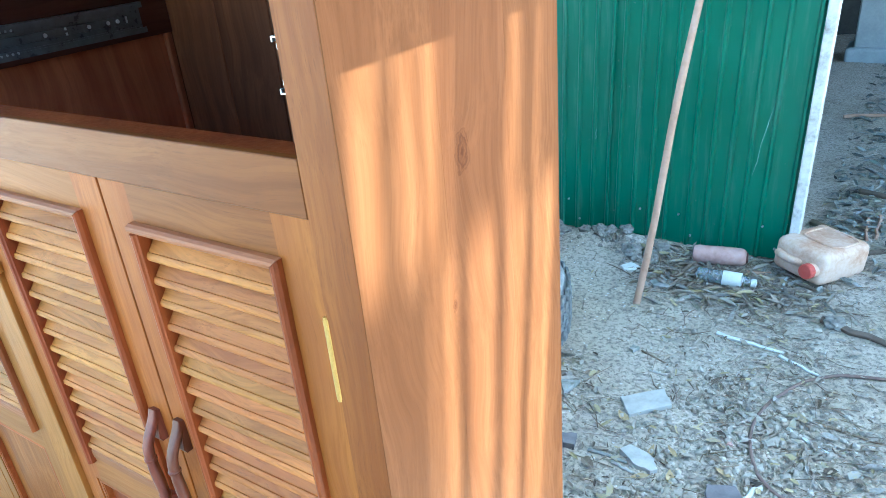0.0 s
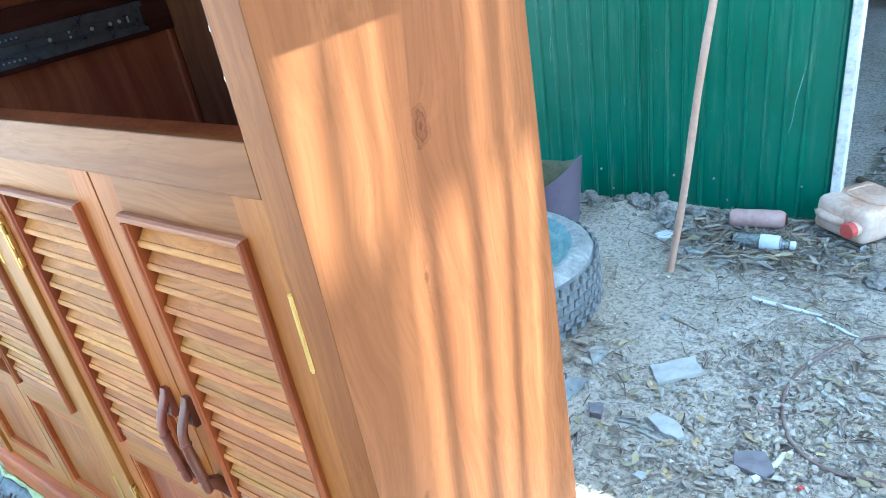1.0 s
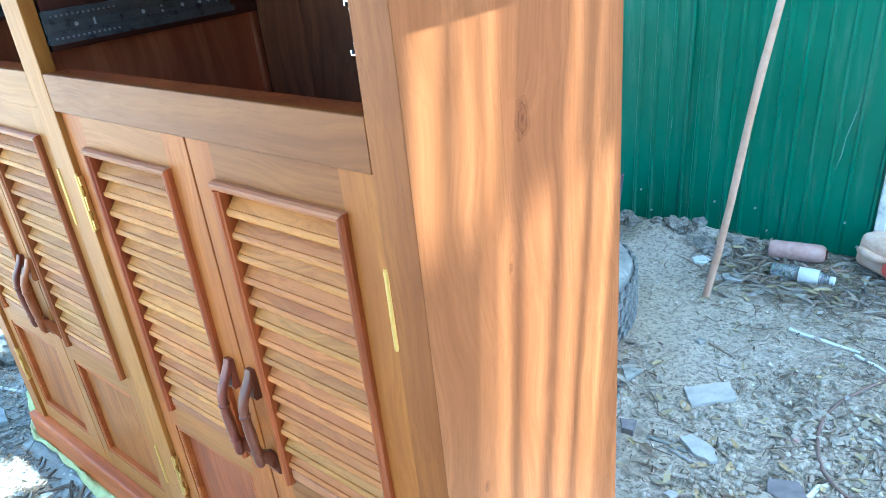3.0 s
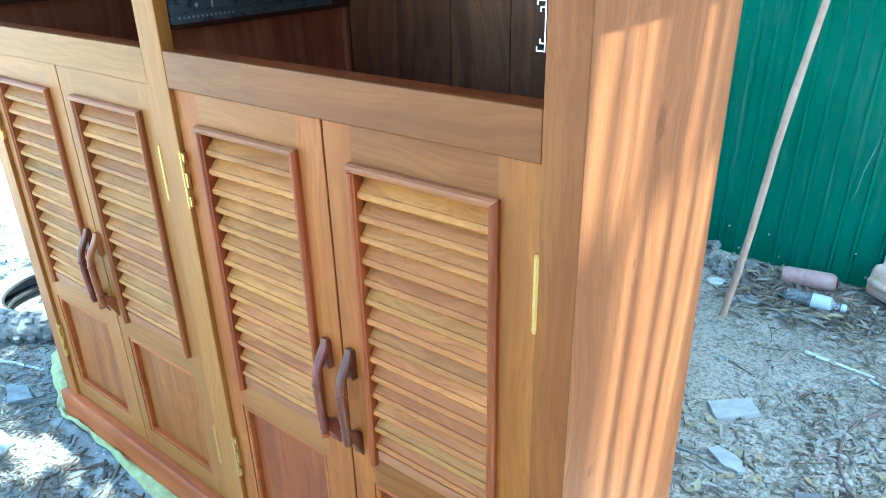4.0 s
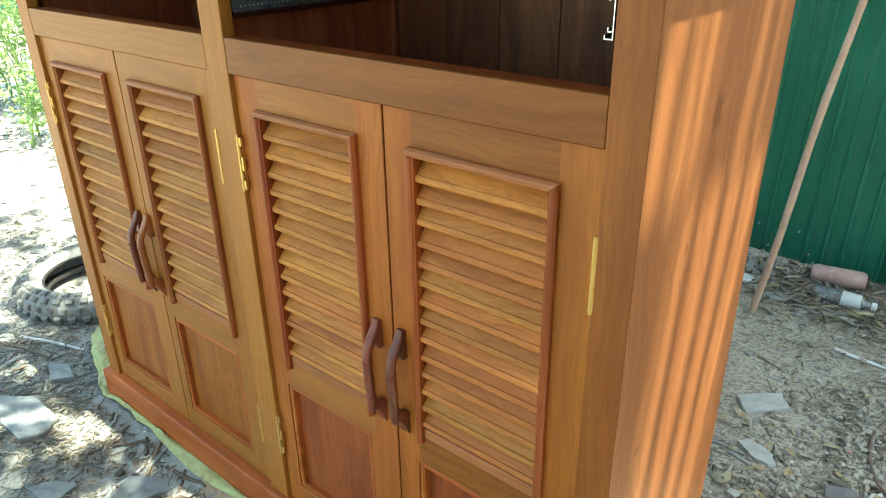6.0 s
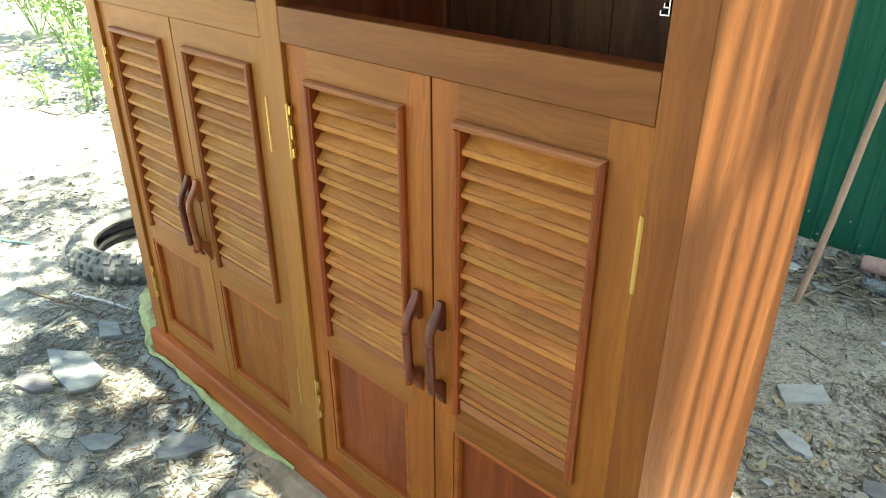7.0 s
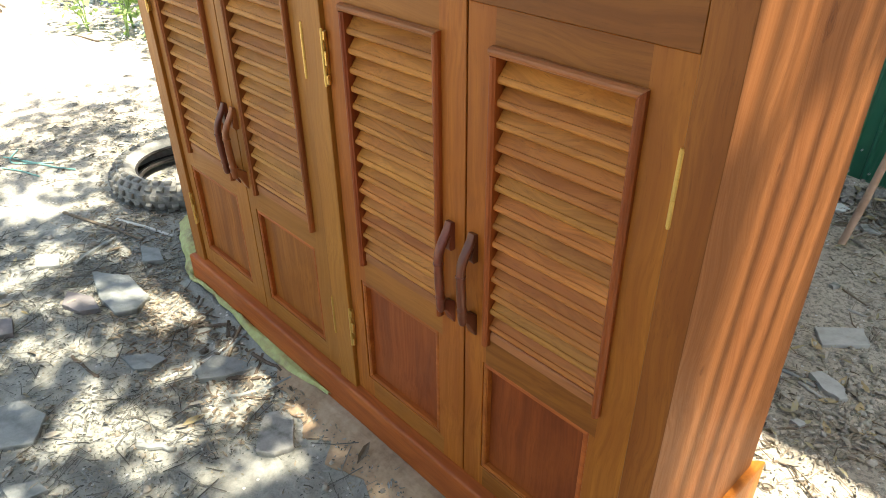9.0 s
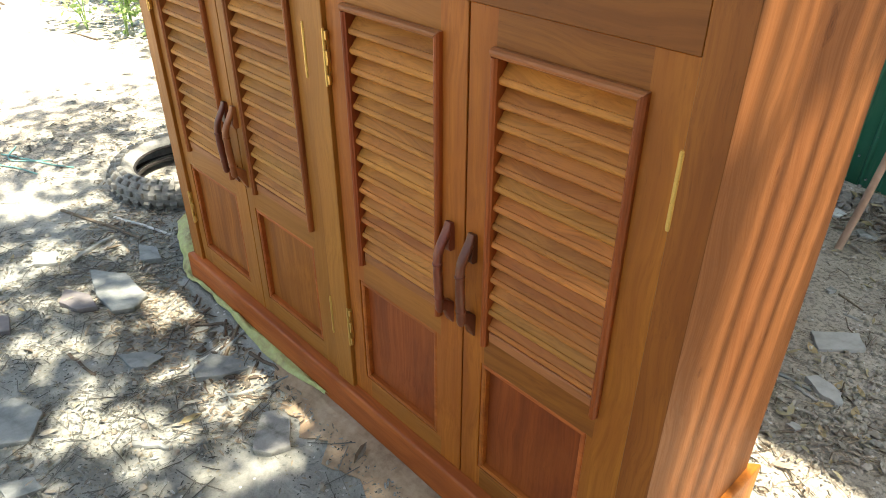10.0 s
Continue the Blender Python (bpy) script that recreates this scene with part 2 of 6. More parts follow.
def dirt_material():
    m, nt, bsdf = mat("dry_dirt")
    tc = nt.nodes.new("ShaderNodeTexCoord")
    v = tc.outputs["Object"]
    big = noise_at(nt, v, 1.3, 4, 0.6)
    mid = noise_at(nt, v, 11, 6, 0.7, 0.3)
    fine = noise_at(nt, v, 75, 5, 0.7)
    vor = nd(nt, "ShaderNodeTexVoronoi", Scale=85.0, Randomness=1.0)
    nt.links.new(v, vor.inputs["Vector"])
    c = mixc(nt, ramp(nt, mid, [(0.32, (0, 0, 0)), (0.68, (1, 1, 1))]), (0.355, 0.301, 0.236), (0.550, 0.480, 0.388))
    c = mixc(nt, ramp(nt, big, [(0.40, (0, 0, 0)), (0.65, (0.75,) * 3)]), c, (0.565, 0.508, 0.438))
    c = mixc(nt, mth(nt, "MULTIPLY", ramp(nt, fine, [(0.40, (1, 1, 1)), (0.52, (0, 0, 0))]), 0.7), c, (0.15, 0.137, 0.122))
    # Ground on the left is coloured darker and greyer, putting tree shade into it.
    xyz = nt.nodes.new("ShaderNodeSeparateXYZ")
    nt.links.new(v, xyz.inputs[0])
    edge_by = mth(nt, "ADD", mth(nt, "MULTIPLY", xyz.outputs["X"], 0.9), xyz.outputs["Y"])
    near = mth(nt, "MULTIPLY", mth(nt, "ADD", xyz.outputs["X"], 3.3), 0.9, True)
    shade_tone = mth(nt, "MULTIPLY", mth(nt, "SUBTRACT", mth(nt, "ADD", 0.1, mth(nt, "MULTIPLY", big, 0.8)), edge_by), 1.6, True)
    c = mixc(nt, mth(nt, "MULTIPLY", mth(nt, "MULTIPLY", shade_tone, near), 0.8), c, mixc(nt, ramp(nt, mid, [(0.35, (0, 0, 0)), (0.65, (1, 1, 1))]), (0.215, 0.225, 0.210), (0.430, 0.440, 0.415)))
    sep = nt.nodes.new("ShaderNodeSeparateColor")
    nt.links.new(vor.outputs["Color"], sep.inputs[0])
    speck = mth(nt, "MULTIPLY", mth(nt, "GREATER_THAN", sep.outputs[0], 0.94), mth(nt, "LESS_THAN", vor.outputs["Distance"], 0.32))
    c = mixc(nt, mth(nt, "MULTIPLY", speck, 0.8), c, (0.68, 0.67, 0.65))
    nt.links.new(c, bsdf.inputs["Base Color"])
    bsdf.inputs["Roughness"].default_value = 0.95
    bsdf.inputs["Specular IOR Level"].default_value = 0.15
    h = mth(nt, "ADD", mth(nt, "MULTIPLY", mid, 1.3), mth(nt, "ADD", fine, mth(nt, "MULTIPLY", speck, 0.4)))
    bump(nt, bsdf, h, 0.8, 0.012)
    return m


DIRT = dirt_material()
LEAF_DRY = rough_stuff("dry_leaf", [(0.10, 0.078, 0.058), (0.19, 0.150, 0.110), (0.30, 0.255, 0.200), (0.38, 0.35, 0.30), (0.25, 0.21, 0.17), (0.40, 0.33, 0.17), (0.34, 0.325, 0.30), (0.16, 0.13, 0.10)], island=True, fine=120, rough=0.8, bump_by=0.2)
# Real litter, its colours taken darker and greyer to carry the tree's shade.
LEAF_SHADE_GREY = rough_stuff("shade_grey_leaf", [(0.055, 0.053, 0.045), (0.140, 0.142, 0.127), (0.250, 0.254, 0.236), (0.370, 0.374, 0.352), (0.205, 0.210, 0.193), (0.31, 0.265, 0.18), (0.285, 0.288, 0.272), (0.105, 0.101, 0.087)], island=True, fine=120, rough=0.85, bump_by=0.3)
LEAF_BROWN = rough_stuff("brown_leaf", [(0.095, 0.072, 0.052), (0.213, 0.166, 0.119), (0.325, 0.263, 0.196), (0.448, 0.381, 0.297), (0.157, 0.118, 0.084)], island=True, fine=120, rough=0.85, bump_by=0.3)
LEAF_YELLOW = rough_stuff("yellow_leaf", [(0.26, 0.175, 0.085), (0.40, 0.305, 0.165), (0.47, 0.40, 0.26)], 40, 0.75, 0.3)
CRUMB = rough_stuff("soil_crumb", [(0.206, 0.175, 0.135), (0.319, 0.280, 0.228), (0.412, 0.370, 0.307), (0.464, 0.420, 0.353), (0.360, 0.320, 0.265), (0.268, 0.220, 0.163)], island=True, fine=140, rough=0.9, bump_by=0.3)
TWIG = rough_stuff("dry_twig", [(0.10, 0.07, 0.05), (0.22, 0.17, 0.12), (0.36, 0.31, 0.25), (0.16, 0.12, 0.09)], island=True, fine=150, rough=0.85)
PEBBLE = rough_stuff("pebble", [(0.237, 0.205, 0.164), (0.340, 0.305, 0.254), (0.443, 0.405, 0.346), (0.288, 0.250, 0.202)], island=True, fine=90, rough=0.85)
STONE = rough_stuff("grey_stone", [(0.166, 0.173, 0.167), (0.248, 0.258, 0.250), (0.322, 0.331, 0.322)], 20, 0.85, 0.8)
STONE_MAUVE = rough_stuff("mauve_stone", [(0.14, 0.125, 0.128), (0.225, 0.205, 0.208)], 20, 0.85, 0.6)
MORTAR = rough_stuff("dirty_mortar", [(0.14, 0.15, 0.115), (0.31, 0.305, 0.285), (0.41, 0.40, 0.375)], 25, 0.9, 0.6)
CARDBOARD = rough_stuff("muddy_cardboard", [(0.221, 0.146, 0.091), (0.390, 0.273, 0.177), (0.494, 0.381, 0.268)], 9, 0.9, 0.5)
TARP = rough_stuff("pale_green_tarp", [(0.20, 0.145, 0.070), (0.40, 0.355, 0.155), (0.47, 0.495, 0.195), (0.57, 0.60, 0.29)], 12, 0.55, 1.0)
WHITE_PAINT = rough_stuff("old_white_paint", [(0.26, 0.235, 0.20), (0.54, 0.525, 0.50), (0.68, 0.67, 0.65)], 13, 0.65, 0.4)
RUBBER = rough_stuff("dusty_rubber", [(0.125, 0.121, 0.108), (0.225, 0.217, 0.198), (0.36, 0.348, 0.32)], 10, 0.85, 0.35)
RUBBER_IN = rough_stuff("black_rubber", [(0.015, 0.012, 0.011), (0.04, 0.035, 0.032)], 10, 0.6, 0.2)
RUBBER_PALE = rough_stuff("pale_dusty_rubber", [(0.15, 0.15, 0.145), (0.25, 0.25, 0.24), (0.40, 0.40, 0.385)], 16, 0.9, 0.5)
RUBBER_TREAD = rough_stuff("worn_tread", [(0.085, 0.09, 0.095), (0.16, 0.165, 0.165), (0.24, 0.24, 0.235)], 12, 0.85, 0.4)
TEAL_SIDE = rough_stuff("teal_sidewall", [(0.10, 0.17, 0.17), (0.17, 0.25, 0.25), (0.30, 0.36, 0.36)], 13, 0.6, 0.25)
BUCKET = rough_stuff("mauve_plastic", [(0.135, 0.105, 0.135), (0.175, 0.140, 0.175)], 6, 0.55, 0.05)
BUCKET_IN = rough_stuff("mossy_inside", [(0.14, 0.13, 0.07), (0.25, 0.24, 0.14)], 18, 0.8, 0.2)
PINK = rough_stuff("dusty_pink_plastic", [(0.34, 0.20, 0.17), (0.46, 0.29, 0.25), (0.50, 0.36, 0.32)], 14, 0.6, 0.1)
POLE_WOOD = rough_stuff("bare_pole_wood", [(0.33, 0.190, 0.125), (0.42, 0.265, 0.185), (0.48, 0.330, 0.245)], 12, 0.75, 0.4)
HOSE = rough_stuff("brown_cable", [(0.13, 0.085, 0.07), (0.24, 0.17, 0.145)], 12, 0.6, 0.1)
RED_CAP = rough_stuff("red_cap", [(0.42, 0.06, 0.045), (0.50, 0.10, 0.075)], 20, 0.5, 0.05)
WHITE_BIT = rough_stuff("white_bit", [(0.50, 0.50, 0.47), (0.70, 0.70, 0.67)], 20, 0.7, 0.1)
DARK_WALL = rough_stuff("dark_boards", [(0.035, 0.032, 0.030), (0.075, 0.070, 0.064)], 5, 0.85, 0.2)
BARK = rough_stuff("bark", [(0.08, 0.06, 0.045), (0.17, 0.13, 0.10)], 12, 0.9, 0.8)
ROOF = rough_stuff("roof_sheet", [(0.30, 0.30, 0.29), (0.42, 0.42, 0.41)], 4, 0.5, 0.1, 0.5)
SCRATCH = rough_stuff("bared_zinc", [(0.10, 0.30, 0.24), (0.34, 0.46, 0.42)], 60, 0.6, 0.1)
STRING = rough_stuff("teal_string", [(0.16, 0.36, 0.33), (0.25, 0.46, 0.42)], 40, 0.6, 0.1)
CONCRETE = rough_stuff("blue_grey_concrete", [(0.30, 0.32, 0.34), (0.42, 0.44, 0.46)], 6, 0.85, 0.3)


def green_sheet_material():
    m, nt, bsdf = mat("green_sheet")
    tc = nt.nodes.new("ShaderNodeTexCoord")
    a = noise_at(nt, tc.outputs["Object"], 2.2, 4, 0.6)
    mp = nd(nt, "ShaderNodeMapping", Scale=(14, 14, 1.2))
    nt.links.new(tc.outputs["Object"], mp.inputs["Vector"])
    s = noise_at(nt, mp.outputs[0], 2.0, 5, 0.65)
    f = noise_at(nt, tc.outputs["Object"], 40, 4, 0.6)
    c = mixc(nt, ramp(nt, a, [(0.35, (0, 0, 0)), (0.65, (1, 1, 1))]), (0.042, 0.215, 0.128), (0.058, 0.265, 0.164))
    # Pale upright streaks: chalky marks, strengthened to paint in the ribs' highlights.
    c = mixc(nt, mth(nt, "MULTIPLY", ramp(nt, s, [(0.52, (0, 0, 0)), (0.70, (1, 1, 1))]), 0.50), c, (0.17, 0.33, 0.25))
    c = mixc(nt, mth(nt, "MULTIPLY", ramp(nt, s, [(0.28, (1, 1, 1)), (0.36, (0, 0, 0))]), 0.35), c, (0.10, 0.085, 0.045))
    c = mixc(nt, mth(nt, "MULTIPLY", ramp(nt, f, [(0.68, (0, 0, 0)), (0.74, (1, 1, 1))]), 0.5), c, (0.30, 0.36, 0.33))
    nt.links.new(c, bsdf.inputs["Base Color"])
    nt.links.new(mth(nt, "ADD", mth(nt, "MULTIPLY", f, 0.25), 0.25), bsdf.inputs["Roughness"])
    bump(nt, bsdf, a, 0.1, 0.01)
    return m


GREEN = green_sheet_material()


def clear_plastic(name, colour, weight, rough):
    m, nt, bsdf = mat(name)
    tc = nt.nodes.new("ShaderNodeTexCoord")
    a = noise_at(nt, tc.outputs["Object"], 14, 4)
    nt.links.new(ramp(nt, a, [(0.35, [c * 0.75 for c in colour]), (0.65, colour)]), bsdf.inputs["Base Color"])
    bsdf.inputs["Transmission Weight"].default_value = weight
    bsdf.inputs["Roughness"].default_value = rough
    bsdf.inputs["Subsurface Weight"].default_value = 0.2
    bsdf.inputs["Subsurface Radius"].default_value = (0.03, 0.02, 0.01)
    return m


JERRY = rough_stuff("cream_plastic", [(0.40, 0.21, 0.12), (0.58, 0.40, 0.29), (0.67, 0.53, 0.44)], 10, 0.5, 0.15)
BOTTLE = clear_plastic("cloudy_bottle", (0.82, 0.85, 0.85), 0.80, 0.16)


def leaf_material(name, a, b, through_by):
    m = bpy.data.materials.new(name)
    m.use_nodes = True
    nt = m.node_tree
    nt.nodes.clear()
    g = nt.nodes.new("ShaderNodeNewGeometry")
    col = ramp(nt, g.outputs["Random Per Island"], [(0, a), (1, b)])
    d = nd(nt, "ShaderNodeBsdfDiffuse")
    tr = nd(nt, "ShaderNodeBsdfTranslucent")
    nt.links.new(col, d.inputs[0])
    nt.links.new(mixc(nt, 0.5, col, (0.30, 0.40, 0.05)), tr.inputs[0])
    ms = nd(nt, "ShaderNodeMixShader", Fac=through_by)
    nt.links.new(d.outputs[0], ms.inputs[1])
    nt.links.new(tr.outputs[0], ms.inputs[2])
    out = nt.nodes.new("ShaderNodeOutputMaterial")
    nt.links.new(ms.outputs[0], out.inputs[0])
    return m


LEAF = leaf_material("tree_leaf", (0.04, 0.09, 0.02), (0.10, 0.17, 0.04), 0.3)
# Much paler than real foliage: the glare of full sun is in the colour.
WEED = leaf_material("weed_leaf", (0.30, 0.44, 0.18), (0.50, 0.62, 0.34), 0.55)
SLAB = rough_stuff("pale_slab", [(0.33, 0.315, 0.285), (0.41, 0.395, 0.365), (0.47, 0.455, 0.425)], 14, 0.75, 0.2)

# ---- mesh helpers ----
ORIGIN = {}


def thing(name, at, label, category, group="", kind=""):
    ob = new(name)
    ob.location = at
    ob.empty_display_size = 0.05
    ORIGIN[ob.name] = Vector(at)
    return tagged(ob, label, category, group, kind)


def part(name, bm, material, parent, label="", smooth=False):
    """Links a bmesh, given in world places, as one mesh object under a thing or a part."""
    me = bpy.data.meshes.new(name)
    o = ORIGIN[parent.name] if parent else Vector((0, 0, 0))
    bmesh.ops.translate(bm, verts=bm.verts, vec=-o)
    bmesh.ops.recalc_face_normals(bm, faces=bm.faces)
    bm.to_mesh(me)
    bm.free()
    for m in material if isinstance(material, (list, tuple)) else [material]:
        me.materials.append(m)
    if smooth:
        for p in me.polygons:
            p.use_smooth = True
        me.set_sharp_from_angle(angle=radians(40))
    ob = new(name, me)
    if parent:
        ob.parent = parent
        ORIGIN[ob.name] = o
    if label:
        ob["label"] = label
    return ob


def single(name, bm, material, at, label, category, group="", kind="", smooth=False):
    """A thing of one mesh, its origin at its base."""
    me = bpy.data.meshes.new(name)
    bmesh.ops.translate(bm, verts=bm.verts, vec=-Vector(at))
    bmesh.ops.recalc_face_normals(bm, faces=bm.faces)
    bm.to_mesh(me)
    bm.free()
    for m in material if isinstance(material, (list, tuple)) else [material]:
        me.materials.append(m)
    if smooth:
        for p in me.polygons:
            p.use_smooth = True
        me.set_sharp_from_angle(angle=radians(45))
    ob = new(name, me)
    ob.location = at
    ORIGIN[ob.name] = Vector(at)
    return tagged(ob, label, category, group, kind)


def box(bm, x0, x1, y0, y1, z0, z1, bev=0.0015, seg=1, mi=0):
    r = bmesh.ops.create_cube(bm, size=1)
    vs = r["verts"]
    for v in vs:
        v.co = Vector(((x0 + x1) / 2 + v.co.x * (x1 - x0), (y0 + y1) / 2 + v.co.y * (y1 - y0), (z0 + z1) / 2 + v.co.z * (z1 - z0)))
    fs = {f for v in vs for f in v.link_faces}
    for f in fs:
        f.material_index = mi
    if bev > 0:
        es = list({e for v in vs for e in v.link_edges})
        out = bmesh.ops.bevel(bm, geom=es, offset=bev, segments=seg, affect="EDGES", profile=0.5)
        for f in out["faces"]:
            f.material_index = mi
    return bm


def boxed(*a, **k):
    return box(bmesh.new(), *a, **k)


def sweep(bm, rings, closed_ends=True):
    """Skin over rings of the same count of points."""
    vr = [[bm.verts.new(p) for p in ring] for ring in rings]
    n = len(vr[0])
    for a, b in zip(vr, vr[1:]):
        for i in range(n):
            bm.faces.new((a[i], a[(i + 1) % n], b[(i + 1) % n], b[i]))
    if closed_ends:
        bm.faces.new(vr[0][::-1])
        bm.faces.new(vr[-1])
    return bm


def tube(bm, pts, radii, sides=8):
    """A round bar along points."""
    pts = [Vector(p) for p in pts]
    rings = []
    side = None
    for i, p in enumerate(pts):
        d = (pts[min(i + 1, len(pts) - 1)] - pts[max(i - 1, 0)]).normalized()
        if side is None:
            side = d.orthogonal().normalized()
        side = (side - d * side.dot(d)).normalized()
        up = d.cross(side)
        r = radii[i] if isinstance(radii, (list, tuple)) else radii
        rings.append([p + r * (math.cos(a) * side + math.sin(a) * up) for a in (2 * math.pi * k / sides for k in range(sides))])
    return sweep(bm, rings)


def lathe(bm, profile, centre, steps=48, closed=True, tilt=None):
    """A profile of (radius, height) pairs turned round an upright axis."""
    c = Vector(centre)
    rings = []
    for k in range(steps):
        a = 2 * math.pi * k / steps
        rings.append([bm.verts.new(c + Vector((r * math.cos(a), r * math.sin(a), h))) for r, h in profile])
    n = len(profile)
    for k in range(steps):
        a, b = rings[k], rings[(k + 1) % steps]
        for i in range(n if closed else n - 1):
            bm.faces.new((a[i], b[i], b[(i + 1) % n], a[(i + 1) % n]))
    return bm


def stuff(name, verts, faces, material, label, category, smooth=False):
    me = bpy.data.meshes.new(name)
    me.from_pydata(verts, [], faces)
    me.materials.append(material)
    if smooth:
        for p in me.polygons:
            p.use_smooth = True
    return tagged(new(name, me), label, category, "", "stuff")


# ---- ground ----
def ground_z(x, y):
    """Height of the dirt: lumps and hollows, flat under the cabinet, heaped along the sheet wall."""
    p = Vector((x, y, 0))
    far = min(1.0, max(0.0, (math.hypot(max(-1.5 - x, 0, x - 0.0), max(-0.02 - y, 0, y - 0.42)) - 0.02) / 0.25))
    h = 0.018 * noise.noise(p * 1.7) + 0.010 * noise.noise(p * 5.3 + Vector((3, 1, 7))) + 0.005 * noise.noise(p * 17.0) + 0.0025 * noise.noise(p * 43.0)
    heap = 0.05 * math.exp(-((y - 2.13) / 0.10) ** 2) * math.exp(-((x + 0.55) / 0.30) ** 2) * (0.6 + noise.noise(p * 9))
    mound = 0.043 * min(1.0, max(0.0, (x + 1.75) / 0.25)) * math.exp(-((y + 0.02) / 0.075) ** 2) * (1.0 if y < -0.015 else 0.0) * (1.0 if x < 0.02 else 0.0)
    heap += mound
    return h * far * (0.75 if math.hypot(x, y) < 6 else 2.0) + heap


def axis_lines(lo, hi, step, reach):
    inner = list(np.arange(lo, hi + step / 2, step))
    out, s = [], step
    a = lo
    while a > -reach:
        s *= 1.35
        a -= s
        out.insert(0, a)
    s, a = step, hi
    tail = []
    while a < reach:
        s *= 1.35
        a += s
        tail.append(a)
    return out + inner + tail


gx, gy = axis_lines(-3.2, 0.8, 0.02, 150), axis_lines(-0.9, 2.6, 0.02, 150)
gv = [(x, y, ground_z(x, y)) for y in gy for x in gx]
gw = len(gx)
gf = [(j * gw + i, j * gw + i + 1, (j + 1) * gw + i + 1, (j + 1) * gw + i) for j in range(len(gy) - 1) for i in range(gw - 1)]
gm = bpy.data.meshes.new("ground")
gm.from_pydata(gv, [], gf)
gm.materials.append(DIRT)
for p in gm.polygons:
    p.use_smooth = True
tagged(new("ground", gm), "dry grey dirt yard littered with leaves and gravel", "ground", kind="structure")

# ---- green sheet wall with its white post ----
WALL_Y = 2.20


def sheet_profile(x0, x1, pitch=0.066, rib=0.010, seed=0):
    """Points (x, y) along a ribbed steel sheet."""
    pts = []
    x = x0
    k = seed
    while x < x1 - 1e-6:
        w = pitch if k % 5 else pitch * 1.35
        for dx, dy in ((0.0, 0.0), (w - 0.020, 0.0), (w - 0.014, -rib), (w - 0.006, -rib)):
            if x + dx < x1:
                pts.append((x + dx, dy))
        x += w
        k += 1
    pts.append((x1, 0.0))
    return pts


def sheet(name, parent, x0, x1, y, z0, z1, seed=0, label="", lean=0.0, turn=None):
    bm = bmesh.new()
    pts = sheet_profile(x0, x1, seed=seed)
    zs = [z0 + (z1 - z0) * i / 8 for i in range(9)]
    grid = []
    for z in zs:
        row = []
        for i, (px, py) in enumerate(pts):
            wav = 0.004 * noise.noise(Vector((px * 2.0, z * 1.5, seed)))
            row.append(bm.verts.new((px + lean * z, y + py + wav, z + (0.006 * noise.noise(Vector((px * 3, 0, 5))) if z == z0 else 0))))
        grid.append(row)
    for a, b in zip(grid, grid[1:]):
        for i in range(len(pts) - 1):
            bm.faces.new((a[i], a[i + 1], b[i + 1], b[i]))
    r = bmesh.ops.solidify(bm, geom=bm.faces[:], thickness=0.0012)
    if turn is not None:
        bmesh.ops.transform(bm, matrix=turn, verts=bm.verts)
    return part(name, bm, GREEN, parent, label)


fence = thing("wall_north", (-1.5, WALL_Y, 0), "dark green ribbed steel sheet wall of the shed", "wall", kind="structure")
for i, (a, b, dy) in enumerate(((-0.585, 0.125, 0.0), (-1.40, -0.565, -0.0035), (-2.22, -1.38, 0.0), (-3.04, -2.20, -0.0035))):
    sheet("steel_sheet", fence, a, b, WALL_Y + dy, 0.012, 2.25, seed=i + 1, lean=0.022)
for i in range(14):
    for z, sx in ((0.055, 0.0), (0.14, 0.05)):
        x = 0.085 - i * 0.155 - sx
        if (i * 7 + int(z * 100)) % 3 == 0:
            continue
        bm = bmesh.new()
        tube(bm, [(x, WALL_Y + 0.004, z), (x, WALL_Y - 0.010, z), (x, WALL_Y - 0.012, z)], [0.0042, 0.0042, 0.002], 8)
        part("screw", bm, ZINC, fence)
# pale scratches on the sheets
for x, z0, z1, lean in ((-0.02, 0.34, 0.60, 0.045), (-0.62, 0.42, 0.47, 0.006), (-0.93, 0.60, 0.70, 0.01)):
    bm = bmesh.new()
    tube(bm, [(x + lean * u + 0.003 * math.sin(u * 9), WALL_Y - 0.0165, z0 + (z1 - z0) * u) for u in (0, 0.2, 0.45, 0.7, 1.0)], [0.0006, 0.0016, 0.0010, 0.0017, 0.0005], 5)
    part("scratch", bm, SCRATCH, fence)
bm = bmesh.new()
box(bm, 0.126, 0.160, WALL_Y - 0.028, WALL_Y + 0.035, -0.02, 2.3, 0.004)
for v in bm.verts:
    v.co.x += 0.022 * v.co.z
white_post = single("door_post", bm, WHITE_PAINT, (0.15, WALL_Y, 0), "white-painted wooden post with flaking edges", "post", kind="structure")

# ---- shed behind and the roof over the yard's back half ----
# Unseen roof, inferred from its shadow edge; height and reach set for the shade.
bm = bmesh.new()
EAVE_Y, EAVE_Z = 0.814, 4.8
cols = [(-0.2 + 0.019 * i) for i in range(int(3.2 / 0.019))]
rows_r = []
for yy, zz in ((EAVE_Y, EAVE_Z), (1.9, 4.95), (2.9, 5.1)):
    rows_r.append([bm.verts.new((x, yy + (0.006 * noise.noise(Vector((x * 4, 1, 0))) if yy == EAVE_Y else 0), zz + 0.010 * math.cos(i * math.pi / 2))) for i, x in enumerate(cols)])
for a, b in zip(rows_r, rows_r[1:]):
    for i in range(len(cols) - 1):
        bm.faces.new((a[i], a[i + 1], b[i + 1], b[i]))
bmesh.ops.solidify(bm, geom=bm.faces[:], thickness=0.002)
